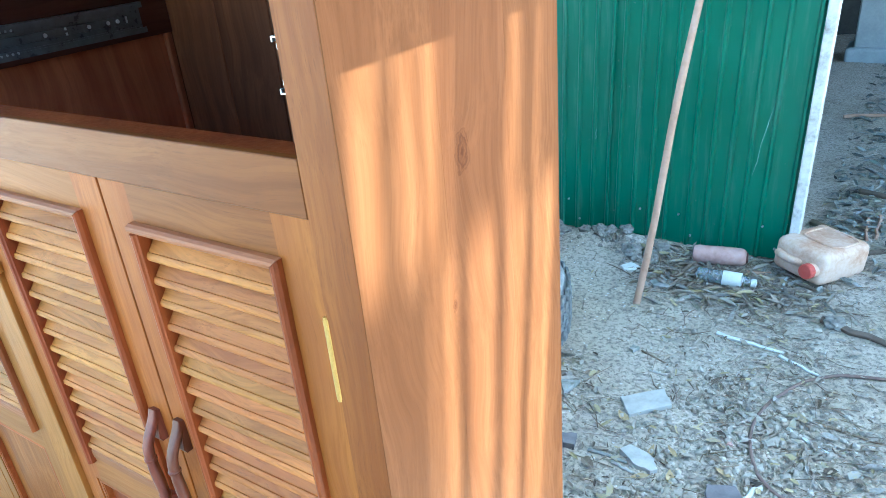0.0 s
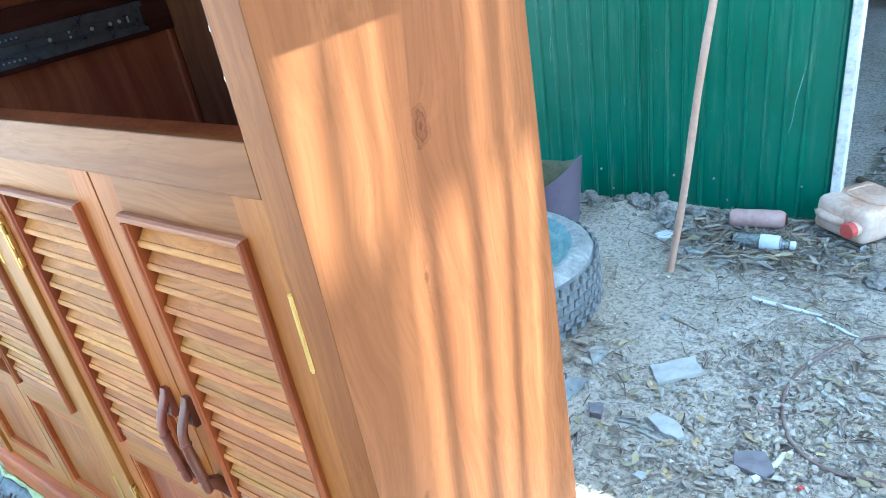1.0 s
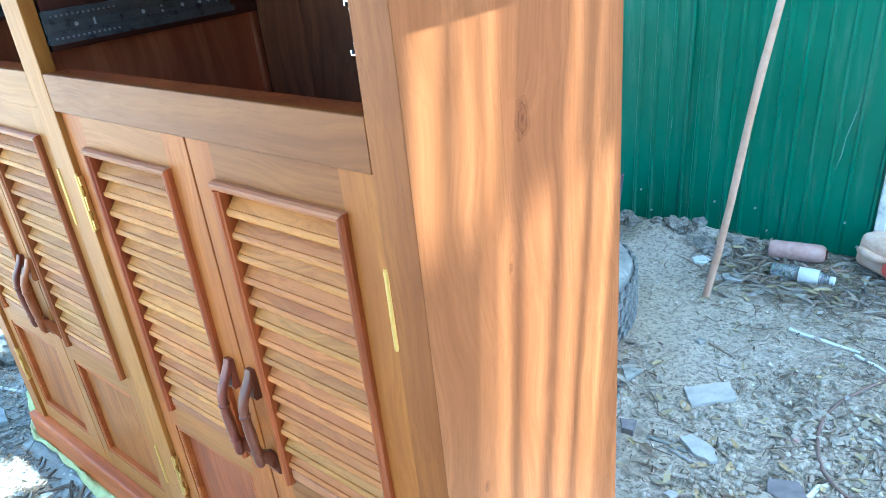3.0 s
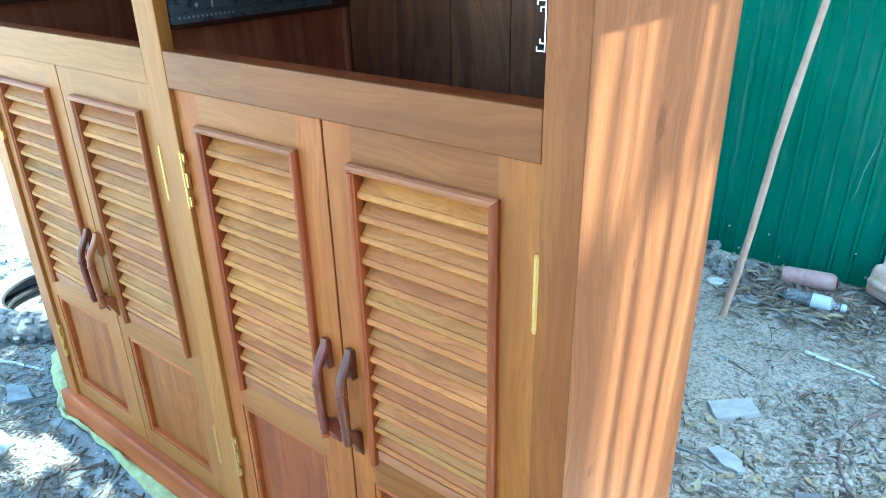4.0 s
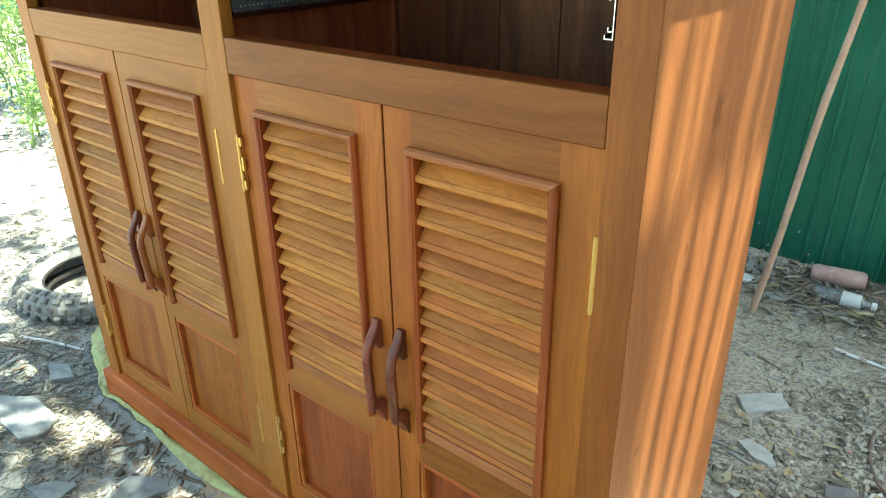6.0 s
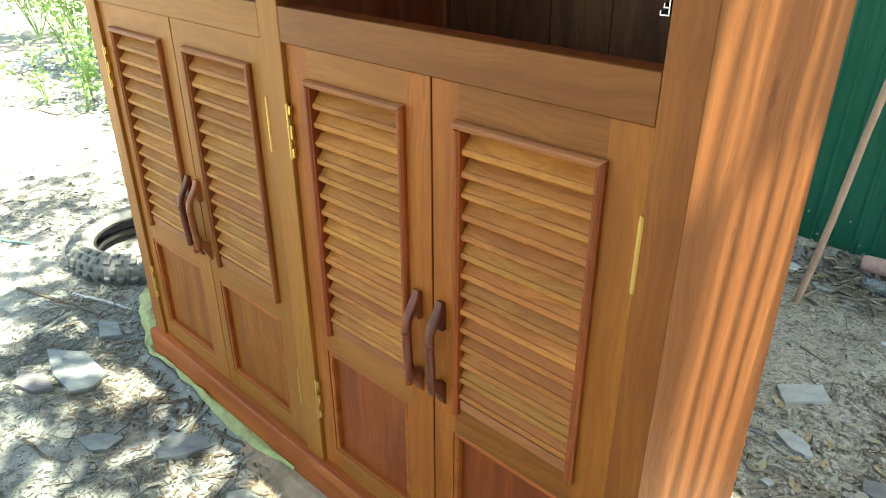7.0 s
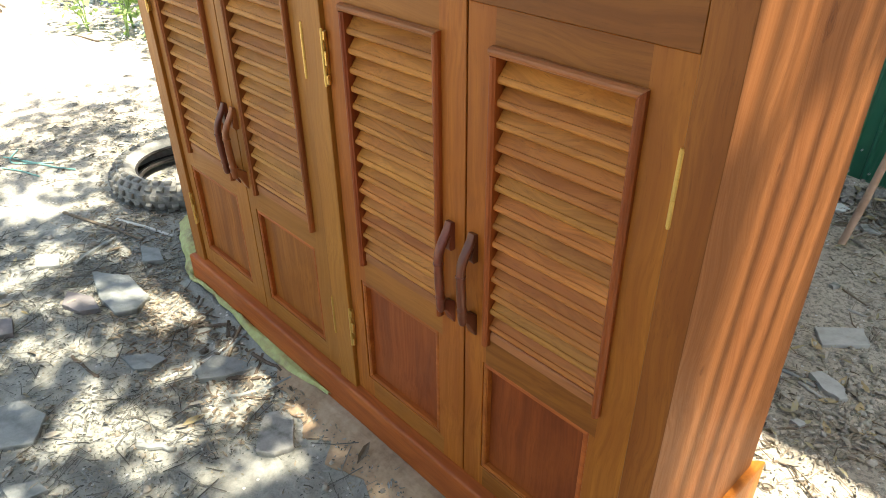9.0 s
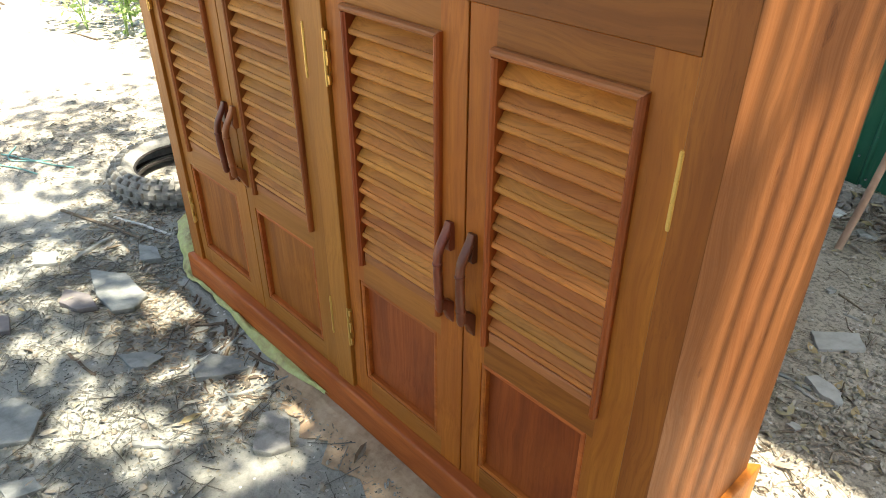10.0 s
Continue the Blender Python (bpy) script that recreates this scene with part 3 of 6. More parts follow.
single("roof", bm, ROOF, (1.2, 1.9, 4.8), "corrugated metal shed roof", "roof", kind="structure")
# Ceiling and walls added, and coloured near-black, to keep the shed opening dark.
single("ceiling", boxed(-3.1, 3.1, 2.24, 6.95, 2.27, 2.33, 0.003), DARK_WALL, (0, 4, 2.27), "low shed ceiling, unseen, added to keep the inside dark", "ceiling", kind="structure")
single("wall_side", boxed(-3.15, -3.05, 2.26, 6.8, -0.1, 2.26, 0.003), DARK_WALL, (-3.1, 4, 0), "unseen shed side wall, added to keep the inside dark", "wall", kind="structure")
single("wall_back", boxed(-3.1, 3.1, 6.85, 6.95, -0.1, 2.26, 0.003), DARK_WALL, (0, 6.9, 0), "shed back wall, coloured dark for the shade inside", "wall", kind="structure")
for x, y in ((0.13, 5.9), (2.5, 2.5)):
    bm = boxed(x - 0.11, x + 0.11, y - 0.11, y + 0.11, -0.05, 2.262, 0.01)
    box(bm, x - 0.16, x + 0.16, y - 0.16, y + 0.16, -0.05, 0.10, 0.02, 2)
    single("shed_post", bm, CONCRETE, (x, y, 0), "blue-grey concrete shed post with a rough footing", "post", "shed posts")

# Unseen wall, added to darken the right end of the cabinet's front.
single("wall_light_block", boxed(1.55, 1.67, -4.2, -0.35, -0.1, 2.9, 0.004), BARK, (1.6, -2.2, 0), "unseen brown board wall added to hold back light from the right", "wall", kind="structure")

# ---- unseen tree added to shade the yard (behind the camera, crown overhead) ----
rng = np.random.default_rng(11)
RISE = SUN_WAY * 0.2                       # the crown stands this far up the sun's way
tree = thing("tree", (-0.5, -3.3, 0), "tall shade tree with a leafy spreading crown", "tree")
bm = bmesh.new()
tube(bm, [(-0.5, -3.3, -0.1), (-0.48, -3.25, 1.1), (-0.5, -3.12, 2.2), (-0.55, -2.98, 3.2), (-0.63, -2.7, 4.2)], [0.26, 0.19, 0.16, 0.13, 0.09], 12)
part("trunk", bm, BARK, tree, smooth=True)
for pts in (((-0.6, -3.0, 3.0), (-0.9, -2.0, 3.6), (-1.3, -1.0, 3.9), (-1.6, 0.2, 4.0)),
            ((-0.65, -2.9, 3.2), (0.0, -2.2, 3.7), (0.2, -1.2, 3.9), (0.1, -0.4, 3.9)),
            ((-0.7, -2.7, 4.0), (-1.8, -2.2, 4.4), (-2.5, -1.6, 4.5)),
            ((-0.7, -2.7, 4.0), (0.6, -3.2, 4.6), (1.6, -3.6, 4.8))):
    bm = bmesh.new()
    tube(bm, [Vector(p) + RISE for p in pts], [0.07, 0.05, 0.035, 0.015][: len(pts)], 8)
    part("limb", bm, BARK, tree, smooth=True)


def leaves_mesh(places, sizes, flat=0.45, aspect=0.42, seed=3):
    """Pointed leaves, each of two bent halves."""
    r = np.random.default_rng(seed)
    verts, faces = [], []
    for (x, y, z), s in zip(places, sizes):
        a = r.uniform(0, 2 * math.pi)
        tilt, rollv = r.normal(0, flat), r.normal(0, flat)
        q = Euler((rollv, tilt, a)).to_matrix()
        w = s * aspect * r.uniform(0.8, 1.2)
        n = len(verts)
        for p in ((0, 0, 0), (0.45 * s, w / 2, 0.06 * s), (s, 0, -0.06 * s), (0.45 * s, -w / 2, 0.06 * s), (0.5 * s, 0, 0)):
            v = q @ Vector(p)
            verts.append((x + v.x, y + v.y, z + v.z))
        faces += [(n, n + 4, n + 1), (n + 4, n + 2, n + 1), (n, n + 3, n + 4), (n + 4, n + 3, n + 2)]
    return verts, faces


# gaps between the sprays, placed along the sun's way where sun spots lie: first those over the litter before the
# cabinet
gaps = [(-1.21, -0.49, 0.043), (-1.11, -0.46, 0.033), (-1.16, -0.40, 0.019), (-1.57, -0.45, 0.040), (-1.49, -0.35, 0.033), (-1.63, -0.49, 0.024), (-1.37, -0.45, 0.021), (-0.80, -0.28, 0.025), (-0.76, -0.23, 0.030), (-0.96, -0.41, 0.014), (-1.13, -0.33, 0.016), (-1.23, -0.60, 0.019),
        (-1.60, -0.15, 0.027), (-1.48, -0.16, 0.036), (-1.50, -0.08, 0.022), (-1.09, -0.70, 0.021), (-0.97, -0.24, 0.019), (-1.01, -0.16, 0.027), (-1.20, -0.24, 0.021), (-2.00, -0.45, 0.042), (-2.01, -0.28, 0.040), (-1.80, -0.33, 0.028), (-0.82, -0.08, 0.021),
        (-1.01, -0.31, 0.018), (-1.06, -0.11, 0.016), (-1.42, -0.10, 0.026), (-1.55, -0.10, 0.018), (-1.95, -0.03, 0.026), (-1.91, -0.12, 0.024), (-2.12, -0.32, 0.036), (-1.01, -0.40, 0.016), (-0.98, -0.45, 0.015), (-1.04, -0.20, 0.020), (-1.30, -0.41, 0.015),
        (-2.42, -0.18, 0.050), (-2.61, -0.05, 0.050), (-2.74, 0.26, 0.055), (-2.62, -0.18, 0.040), (-1.68, -0.21, 0.020), (-1.75, -0.38, 0.022), (-1.25, -0.47, 0.018)]
for _ in range(520):
    gx_, gy_ = rng.uniform(-4.2, 0.9), rng.uniform(-2.4, 0.7)
    open_by = 0.75 + 0.9 * noise.noise(Vector((gx_ * 1.7, gy_ * 1.7, 6.0)))
    if rng.uniform() < open_by and not (-2.2 < gx_ < -0.45 and -1.05 < gy_ < 0.1 and rng.uniform() < 0.9):
        gaps.append((gx_, gy_, 0.026 + 0.056 * rng.uniform() ** 1.6))
gaps = [(a, b, r * 1.15) for a, b, r in gaps[:41]] + gaps[41:]
gap_x, gap_y, gap_r = (np.array([g[k] for g in gaps]) for k in range(3))
crown = []
while len(crown) < 14000:
    gx_, gy_, z = rng.uniform(-3.9, 1.1), rng.uniform(-2.6, 0.75), rng.uniform(3.7, 5.4)
    if rng.uniform() > min(1.0, max(0.0, (gx_ + 3.9) / 2.0)):
        continue
    if gx_ > -0.62 and gy_ > -0.33:
        continue
    if np.any((gap_x - gx_) ** 2 + (gap_y - gy_) ** 2 < (gap_r + 0.029) ** 2):
        continue
    crown.append((gx_ + SUN_WAY.x / SUN_WAY.z * z, gy_ + SUN_WAY.y / SUN_WAY.z * z, z))
lv, lf = leaves_mesh(crown, rng.uniform(0.07, 0.11, len(crown)), 0.5, 0.5)
me = bpy.data.meshes.new("crown")
me.from_pydata([(a + 0.5 + RISE.x, b + 3.3 + RISE.y, c + RISE.z) for a, b, c in lv], [], lf)
me.materials.append(LEAF)
crown_ob = new("crown", me)
crown_ob.parent = tree
tagged(crown_ob, kind="stuff")

# an unseen second tree behind the cabinet, added to shade the rubble at the yard's edge
tree_b = thing("tree", (-4.3, 3.5, 0), "unseen tree with a thin crown, added to shade the rubble", "tree")
bm = bmesh.new()
tube(bm, [(-4.3, 3.5, -0.1), (-4.28, 3.48, 1.2), (-4.25, 3.4, 2.4), (-4.2, 3.2, 3.6), (-4.3, 2.8, 4.3)], [0.20, 0.15, 0.13, 0.10, 0.05], 12)
part("trunk", bm, BARK, tree_b, smooth=True)
for pts in (((-4.2, 3.2, 3.6), (-3.6, 2.4, 4.0), (-3.0, 1.7, 4.1)), ((-4.3, 2.8, 4.3), (-5.1, 2.2, 4.5), (-5.9, 1.7, 4.5))):
    bm = bmesh.new()
    tube(bm, pts, [0.06, 0.035, 0.012], 8)
    part("limb", bm, BARK, tree_b, smooth=True)
crown_b = []
for _ in range(120):
    cx, cy, cz = rng.uniform(-6.4, -2.3), rng.uniform(1.2, 3.3), rng.uniform(3.8, 4.9)
    for _ in range(22):
        x, y, z = cx + rng.normal(0, 0.17), cy + rng.normal(0, 0.15), cz + rng.normal(0, 0.12)
        if y > 1.06 + 0.04 * math.sin(x * 5):
            crown_b.append((x, y, z))
lv, lf = leaves_mesh(crown_b, rng.uniform(0.10, 0.17, len(crown_b)), 0.5, 0.5, 9)
me = bpy.data.meshes.new("crown")
me.from_pydata([(a + 4.3, b - 3.5, c) for a, b, c in lv], [], lf)
me.materials.append(LEAF)
crown_ob = new("crown", me)
crown_ob.parent = tree_b
tagged(crown_ob, kind="stuff")

# an unseen long-leafed frond, added over the cabinet's end to streak its side with sun
LIFT = SUN_WAY * 1.1
frond = thing("streak_frond", (0.86, -0.55, 4.0), "unseen long frond added to streak the cabinet's side with sun", "palm frond")
bm = bmesh.new()
tube(bm, [(0.70, -2.4, 2.7), (0.72, -1.2, 2.95), (0.73, -0.3, 3.01), (0.73, 0.3, 3.0), (0.73, 0.62, 2.99)], [0.014, 0.009, 0.003, 0.0022, 0.0012], 6)
bmesh.ops.translate(bm, verts=bm.verts, vec=LIFT)
part("midrib", bm, BARK, frond, smooth=True)
# leaflets close together, with gaps set for the streaks of sun: the stretches on each side
LEAFLET_SPANS = {-1: ((-1.0, 0.053), (0.096, 0.118), (0.127, 0.133), (0.157, 0.167), (0.192, 0.208), (0.216, 0.343), (0.358, 0.366), (0.376, 0.424), (0.434, 0.55)),
           1: ((-1.0, 0.172), (0.179, 0.191), (0.199, 0.206), (0.228, 0.258), (0.283, 0.287), (0.316, 0.352), (0.376, 0.380), (0.404, 0.434), (0.452, 0.461), (0.494, 0.60))}
for side in (-1, 1):
    for lo, hi in LEAFLET_SPANS[side]:
        count = max(1, round((hi - lo) / 0.021))
        for c in range(count):
            w = (hi - lo) / count * 1.08
            y = lo + (hi - lo) * (c + 0.5) / count
            bm = bmesh.new()
            ln = rng.uniform(0.40, 0.50)
            drift, kink, phase = rng.uniform(-0.016, 0.016), rng.uniform(0.0, 0.0035), rng.uniform(0, 6.28)
            ps = []
            for i in range(7):
                u = i / 6
                hw = w * 0.5 * (1.0 + 0.08 * math.sin(u * 2.4) if u < 0.85 else (1 - u) / 0.15 + 0.02)
                xx = 0.73 + side * ln * u
                yy = y + drift * u + kink * math.sin(u * 7 + phase) - 0.28 * (xx - 0.73)
                zz = 3.0 - 0.10 * u * u
                ps.append(((xx, yy - hw, zz), (xx, yy, zz - 0.004), (xx, yy + hw, zz)))
            rowv = [[bm.verts.new(p) for p in tri] for tri in ps]
            for a, b in zip(rowv, rowv[1:]):
                for i in range(2):
                    bm.faces.new((a[i], a[i + 1], b[i + 1], b[i]))
            bmesh.ops.translate(bm, verts=bm.verts, vec=LIFT)
            part("leaflet", bm, LEAF, frond)

# ---- the cabinet ----
XL, XR, YB, TOP = -1.545, 0.0, 0.445, 1.335
cab = thing("storage_cabinet", (-0.77, 0.22, 0.0), "new varnished teak cabinet with louvred doors and empty drawer bays", "cabinet")
# sides, each of three glued boards
for name_x, (a, b) in (("right", (XR - 0.024, XR)), ("left", (XL, XL + 0.024))):
    for y0, y1 in ((0.0003, 0.155), (0.1551, 0.300), (0.3001, YB)):
        part("side_board", boxed(a, b, y0, y1, 0.0, TOP, 0.00015), TEAK_SIDE, cab, "reddish teak board with a dark knot" if y0 == 0.1551 and a > -0.5 else "")
# front posts and rails
for x0, x1 in ((-0.050, -0.0003), (-0.803, -0.742), (XL + 0.0012, -1.490)):
    part("front_stile", boxed(x0, x1, 0.0, 0.024, 0.10, TOP - 0.002, 0.0012), TEAK_POST if x0 == -0.050 else TEAK_PALE_V, cab)
for x0, x1 in ((-0.7418, -0.0502), (-1.4898, -0.8032)):
    part("front_rail", boxed(x0, x1, 0.0006, 0.0115, 1.0625, 1.1215, 0.0012), TEAK_H if x1 > -0.5 else TEAK_PALE_H, cab)
    part("front_rail", boxed(x0, x1, 0.0006, 0.024, 1.292, TOP - 0.002, 0.0012), TEAK_H, cab)
    part("shelf_lip", boxed(x0, x1, 0.0118, 0.044, 1.085, 1.1205, 0.001), TEAK_PANEL, cab, "reddish inner lip of the drawer bay")
# top board with its overhang
part("top_board", boxed(XL - 0.052, XR + 0.052, -0.045, YB + 0.01, TOP, TOP + 0.026, 0.004, 2), TEAK_H, cab)
# inside: back boards, partitions, bottom
x = XL + 0.026
while x < XR - 0.05:
    w = min(0.128, XR - 0.026 - x)
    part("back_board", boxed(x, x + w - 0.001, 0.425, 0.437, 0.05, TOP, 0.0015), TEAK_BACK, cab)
    x += w
part("partition", boxed(-0.783, -0.7625, 0.026, 0.424, 0.10, TOP - 0.003, 0.001), TEAK_IN, cab)
for a, b in ((XL + 0.0245, XL + 0.030), (XR - 0.030, XR - 0.0245)):
    part("side_lining", boxed(a, b, 0.0465, 0.424, 0.10, TOP - 0.003, 0.0005), TEAK_IN, cab)
part("bottom_board", boxed(XL + 0.031, XR - 0.031, 0.03, 0.424, 0.09, 0.108, 0.001), TEAK_IN, cab)
# corner battens and the drawer slides on them
for xin, s in ((-0.7625, 1), (-0.783, -1), (XR - 0.030, -1), (XL + 0.030, 1)):
    zb = 1.148 if s > 0 else 1.165
    thick = 0.0283 if xin > -0.5 else 0.017
    x0, x1 = sorted((xin, xin + s * thick))
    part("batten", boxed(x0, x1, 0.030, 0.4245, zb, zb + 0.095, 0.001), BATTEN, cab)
    xs = xin + s * (thick + 0.0002)

    def rail(y0, y1, z0, z1, deep, lip):
        """A C-shaped steel channel."""
        bm = bmesh.new()
        sec = [(0, z0), (deep, z0), (deep, z0 + lip), (deep - 0.0015, z0 + lip), (deep - 0.0015, z0 + 0.0015), (0.0015, z0 + 0.0015),
               (0.0015, z1 - 0.0015), (deep - 0.0015, z1 - 0.0015), (deep - 0.0015, z1 - lip), (deep, z1 - lip), (deep, z1), (0, z1)]
        return sweep(bm, [[(xs + s * px, yy, pz) for px, pz in sec] for yy in (y0, y1)])
    slide = part("drawer_slide", rail(0.014 if s < 0 else 0.026, 0.365, zb + 0.010, zb + 0.060, 0.0108 if s < 0 else 0.0125, 0.005 if s < 0 else 0.009), BLACK_STEEL if s > 0 else ZINC, cab, "black steel drawer slide" if s > 0 else "bright steel drawer slide")
    xs += s * 0.002
    part("inner_rail", rail(0.018 if s < 0 else 0.028, 0.345, zb + 0.017, zb + 0.053, 0.0075 if s < 0 else 0.0095, 0.005), ZINC if s < 0 else BLACK_STEEL, slide)
    zc = zb + 0.035
    for k, yy in enumerate((0.075, 0.19, 0.265, 0.30, 0.318)):
        bm = bmesh.new()
        tube(bm, [(xs + s * 0.0012, yy, zc), (xs + s * 0.0030, yy, zc)], 0.0034, 8)
        part("rivet", bm, PALE_ZINC, slide)
    for yy, zz in ((0.105, 0.0), (0.225, 0.004), (0.225, -0.004), (0.335, 0.0)):
        x0, x1 = sorted((xs + s * 0.0012, xs + s * 0.0026))
        part("slot", boxed(x0, x1, yy - 0.0016, yy + 0.0016, zc + zz - 0.0055 * (1 if zz == 0 else 0.4), zc + zz + 0.0055 * (1 if zz == 0 else 0.4), 0.0), PALE_ZINC, slide)
    for k in range(13):
        for zz in (zb + 0.0185, zb + 0.0515):
            bm = bmesh.new()
            tube(bm, [(xs + s * 0.007, 0.036 + k * 0.0085, zz), (xs + s * 0.0105, 0.036 + k * 0.0085, zz)], 0.0021, 6)
            part("ball", bm, PALE_ZINC, slide)
    if s > 0:
        # the pressed ridges along the rail
        for zz in (zb + 0.0285, zb + 0.0415):
            bm = bmesh.new()
            tube(bm, [(xs + s * 0.0015, 0.03, zz), (xs + s * 0.0015, 0.34, zz)], 0.0012, 6)
            part("ridge", bm, BLACK_STEEL, slide)
for x0, x1 in ((-0.7623, -0.7500), (-0.0420, -0.0302)):
    part("corner_strip", boxed(x0, x1, 0.4130, 0.4248, 0.11, TOP - 0.004, 0.003, 2), TEAK_IN, cab)

# plinth: rounded top edge, mitred at the corners
def plinth_section(z_top=0.130):
    return [(0.0, 0.004), (0.0, z_top - 0.007), (0.0012, z_top - 0.003), (0.004, z_top - 0.0006), (0.008, z_top), (0.034, z_top + 0.002), (0.034, 0.004)]


def plinth(a, b, out, name="plinth_board"):
    """A board from a to b (plan), set out along a direction; its ends mitred."""
    bm = bmesh.new()
    a, b, out = Vector((*a, 0)), Vector((*b, 0)), Vector((*out, 0))
    d = (b - a).normalized()
    rings = []
    for p, sgn in ((a, 1), (b, -1)):
        rings.append([p - out * q + d * sgn * q + Vector((0, 0, z)) for q, z in plinth_section()])
    return part(name, sweep(bm, rings), TEAK_BASE if abs(d.x) > 0.5 else TEAK_V, cab, "reddish rounded plinth board" if abs(d.x) > 0.5 else "", smooth=True)


PO = 0.016
PL = 0.014
plinth((XL - PL, -PO), (XR + PO, -PO), (0, -1))
plinth((XR + PO, -PO), (XR + PO, YB + 0.034), (1, 0))
plinth((XL - PL, YB + 0.034), (XL - PL, -PO), (-1, 0))


# ---- doors ----
def slat_mesh(width, timber):
    """One louvre blade: a sloping board with a rounded nose, its middle at the origin."""
    bm = bmesh.new()
    sec = [(-0.0010, -0.0008), (-0.0040, 0.0002), (-0.0064, 0.0030), (-0.0068, 0.0066), (-0.0058, 0.0098), (-0.0040, 0.0116), (-0.0022, 0.0115), (-0.0021, 0.0126),
           (0.0034, 0.0190), (0.0105, 0.0275), (0.0172, 0.0368), (0.0205, 0.0372), (0.0220, 0.0335), (0.0055, 0.0040)]
    nseg = 6
    rings = []
    for i in range(nseg + 1):
        xx = -width / 2 + width * i / nseg
        rings.append([(xx, py, pz) for py, pz in sec])
    sweep(bm, rings)
    bmesh.ops.recalc_face_normals(bm, faces=bm.faces)
    me = bpy.data.meshes.new("slat")
    bm.to_mesh(me)
    bm.free()
    me.materials.append(timber)
    for p in me.polygons:
        p.use_smooth = True
    me.set_sharp_from_angle(angle=radians(34))
    return me


def trim_bar(a, b, inward, wide=0.0125, proud=0.0115, y=0.008):
    """A moulded strip from a to b in the door's plane; inward points to the opening."""
    bm = bmesh.new()
    a, b, n = Vector((a[0], 0, a[1])), Vector((b[0], 0, b[1])), Vector((inward[0], 0, inward[1]))
    d = (b - a).normalized()
    sec = [(0.0, 0.002), (0.0, -proud * 0.55), (0.0025, -proud * 0.9), (0.0055, -proud), (0.009, -proud * 0.92), (wide - 0.002, -proud * 0.72), (wide, -proud * 0.60), (wide, 0.012), (0.0, 0.012)]
    rings = []
    for p, sg in ((a, 1), (b, -1)):
        rings.append([p + n * q + d * sg * q * mit + Vector((0, y + h, 0)) for q, h in sec for mit in (TRIM_MITRE[0 if sg == 1 else 1],)])
    return sweep(bm, rings)


TRIM_MITRE = [1.0, 1.0]
Z0, Z1 = 0.1335, 1.0605                # door bottom and top
LZ0, LZ1 = 0.517, 1.000                # louvre opening
PZ0, PZ1 = 0.186, 0.453                # lower panel opening
FY = 0.0085                            # door face, set back from the posts


def hinge(door, x, z, s):
    """Brass butt hinge: five knuckles, two pin ends and a thin leaf."""
    bm = bmesh.new()
    for z0, z1 in ((z, z + 0.0338), (z + 0.0350, z + 0.062), (z + 0.0632, z + 0.097)):
        tube(bm, [(x, 0.0005, z0), (x, 0.0005, z1)], 0.0033, 14)
    tube(bm, [(x, 0.0005, z - 0.003), (x, 0.0005, z + 0.100)], 0.0026, 10)
    box(bm, min(x, x + s * 0.0045), max(x, x + s * 0.0045), 0.0040, 0.0082, z + 0.001, z + 0.096, 0.0)
    if s > 0:
        for z0, z1 in ((z + 0.001, z + 0.0185), (z + 0.036, z + 0.0615), (z + 0.0805, z + 0.096)):
            box(bm, x + 0.002, x + 0.0085, -0.0005, 0.0041, z0, z1, 0.0004)
    part("hinge", bm, BRASS, door, "brass butt hinge", smooth=True)


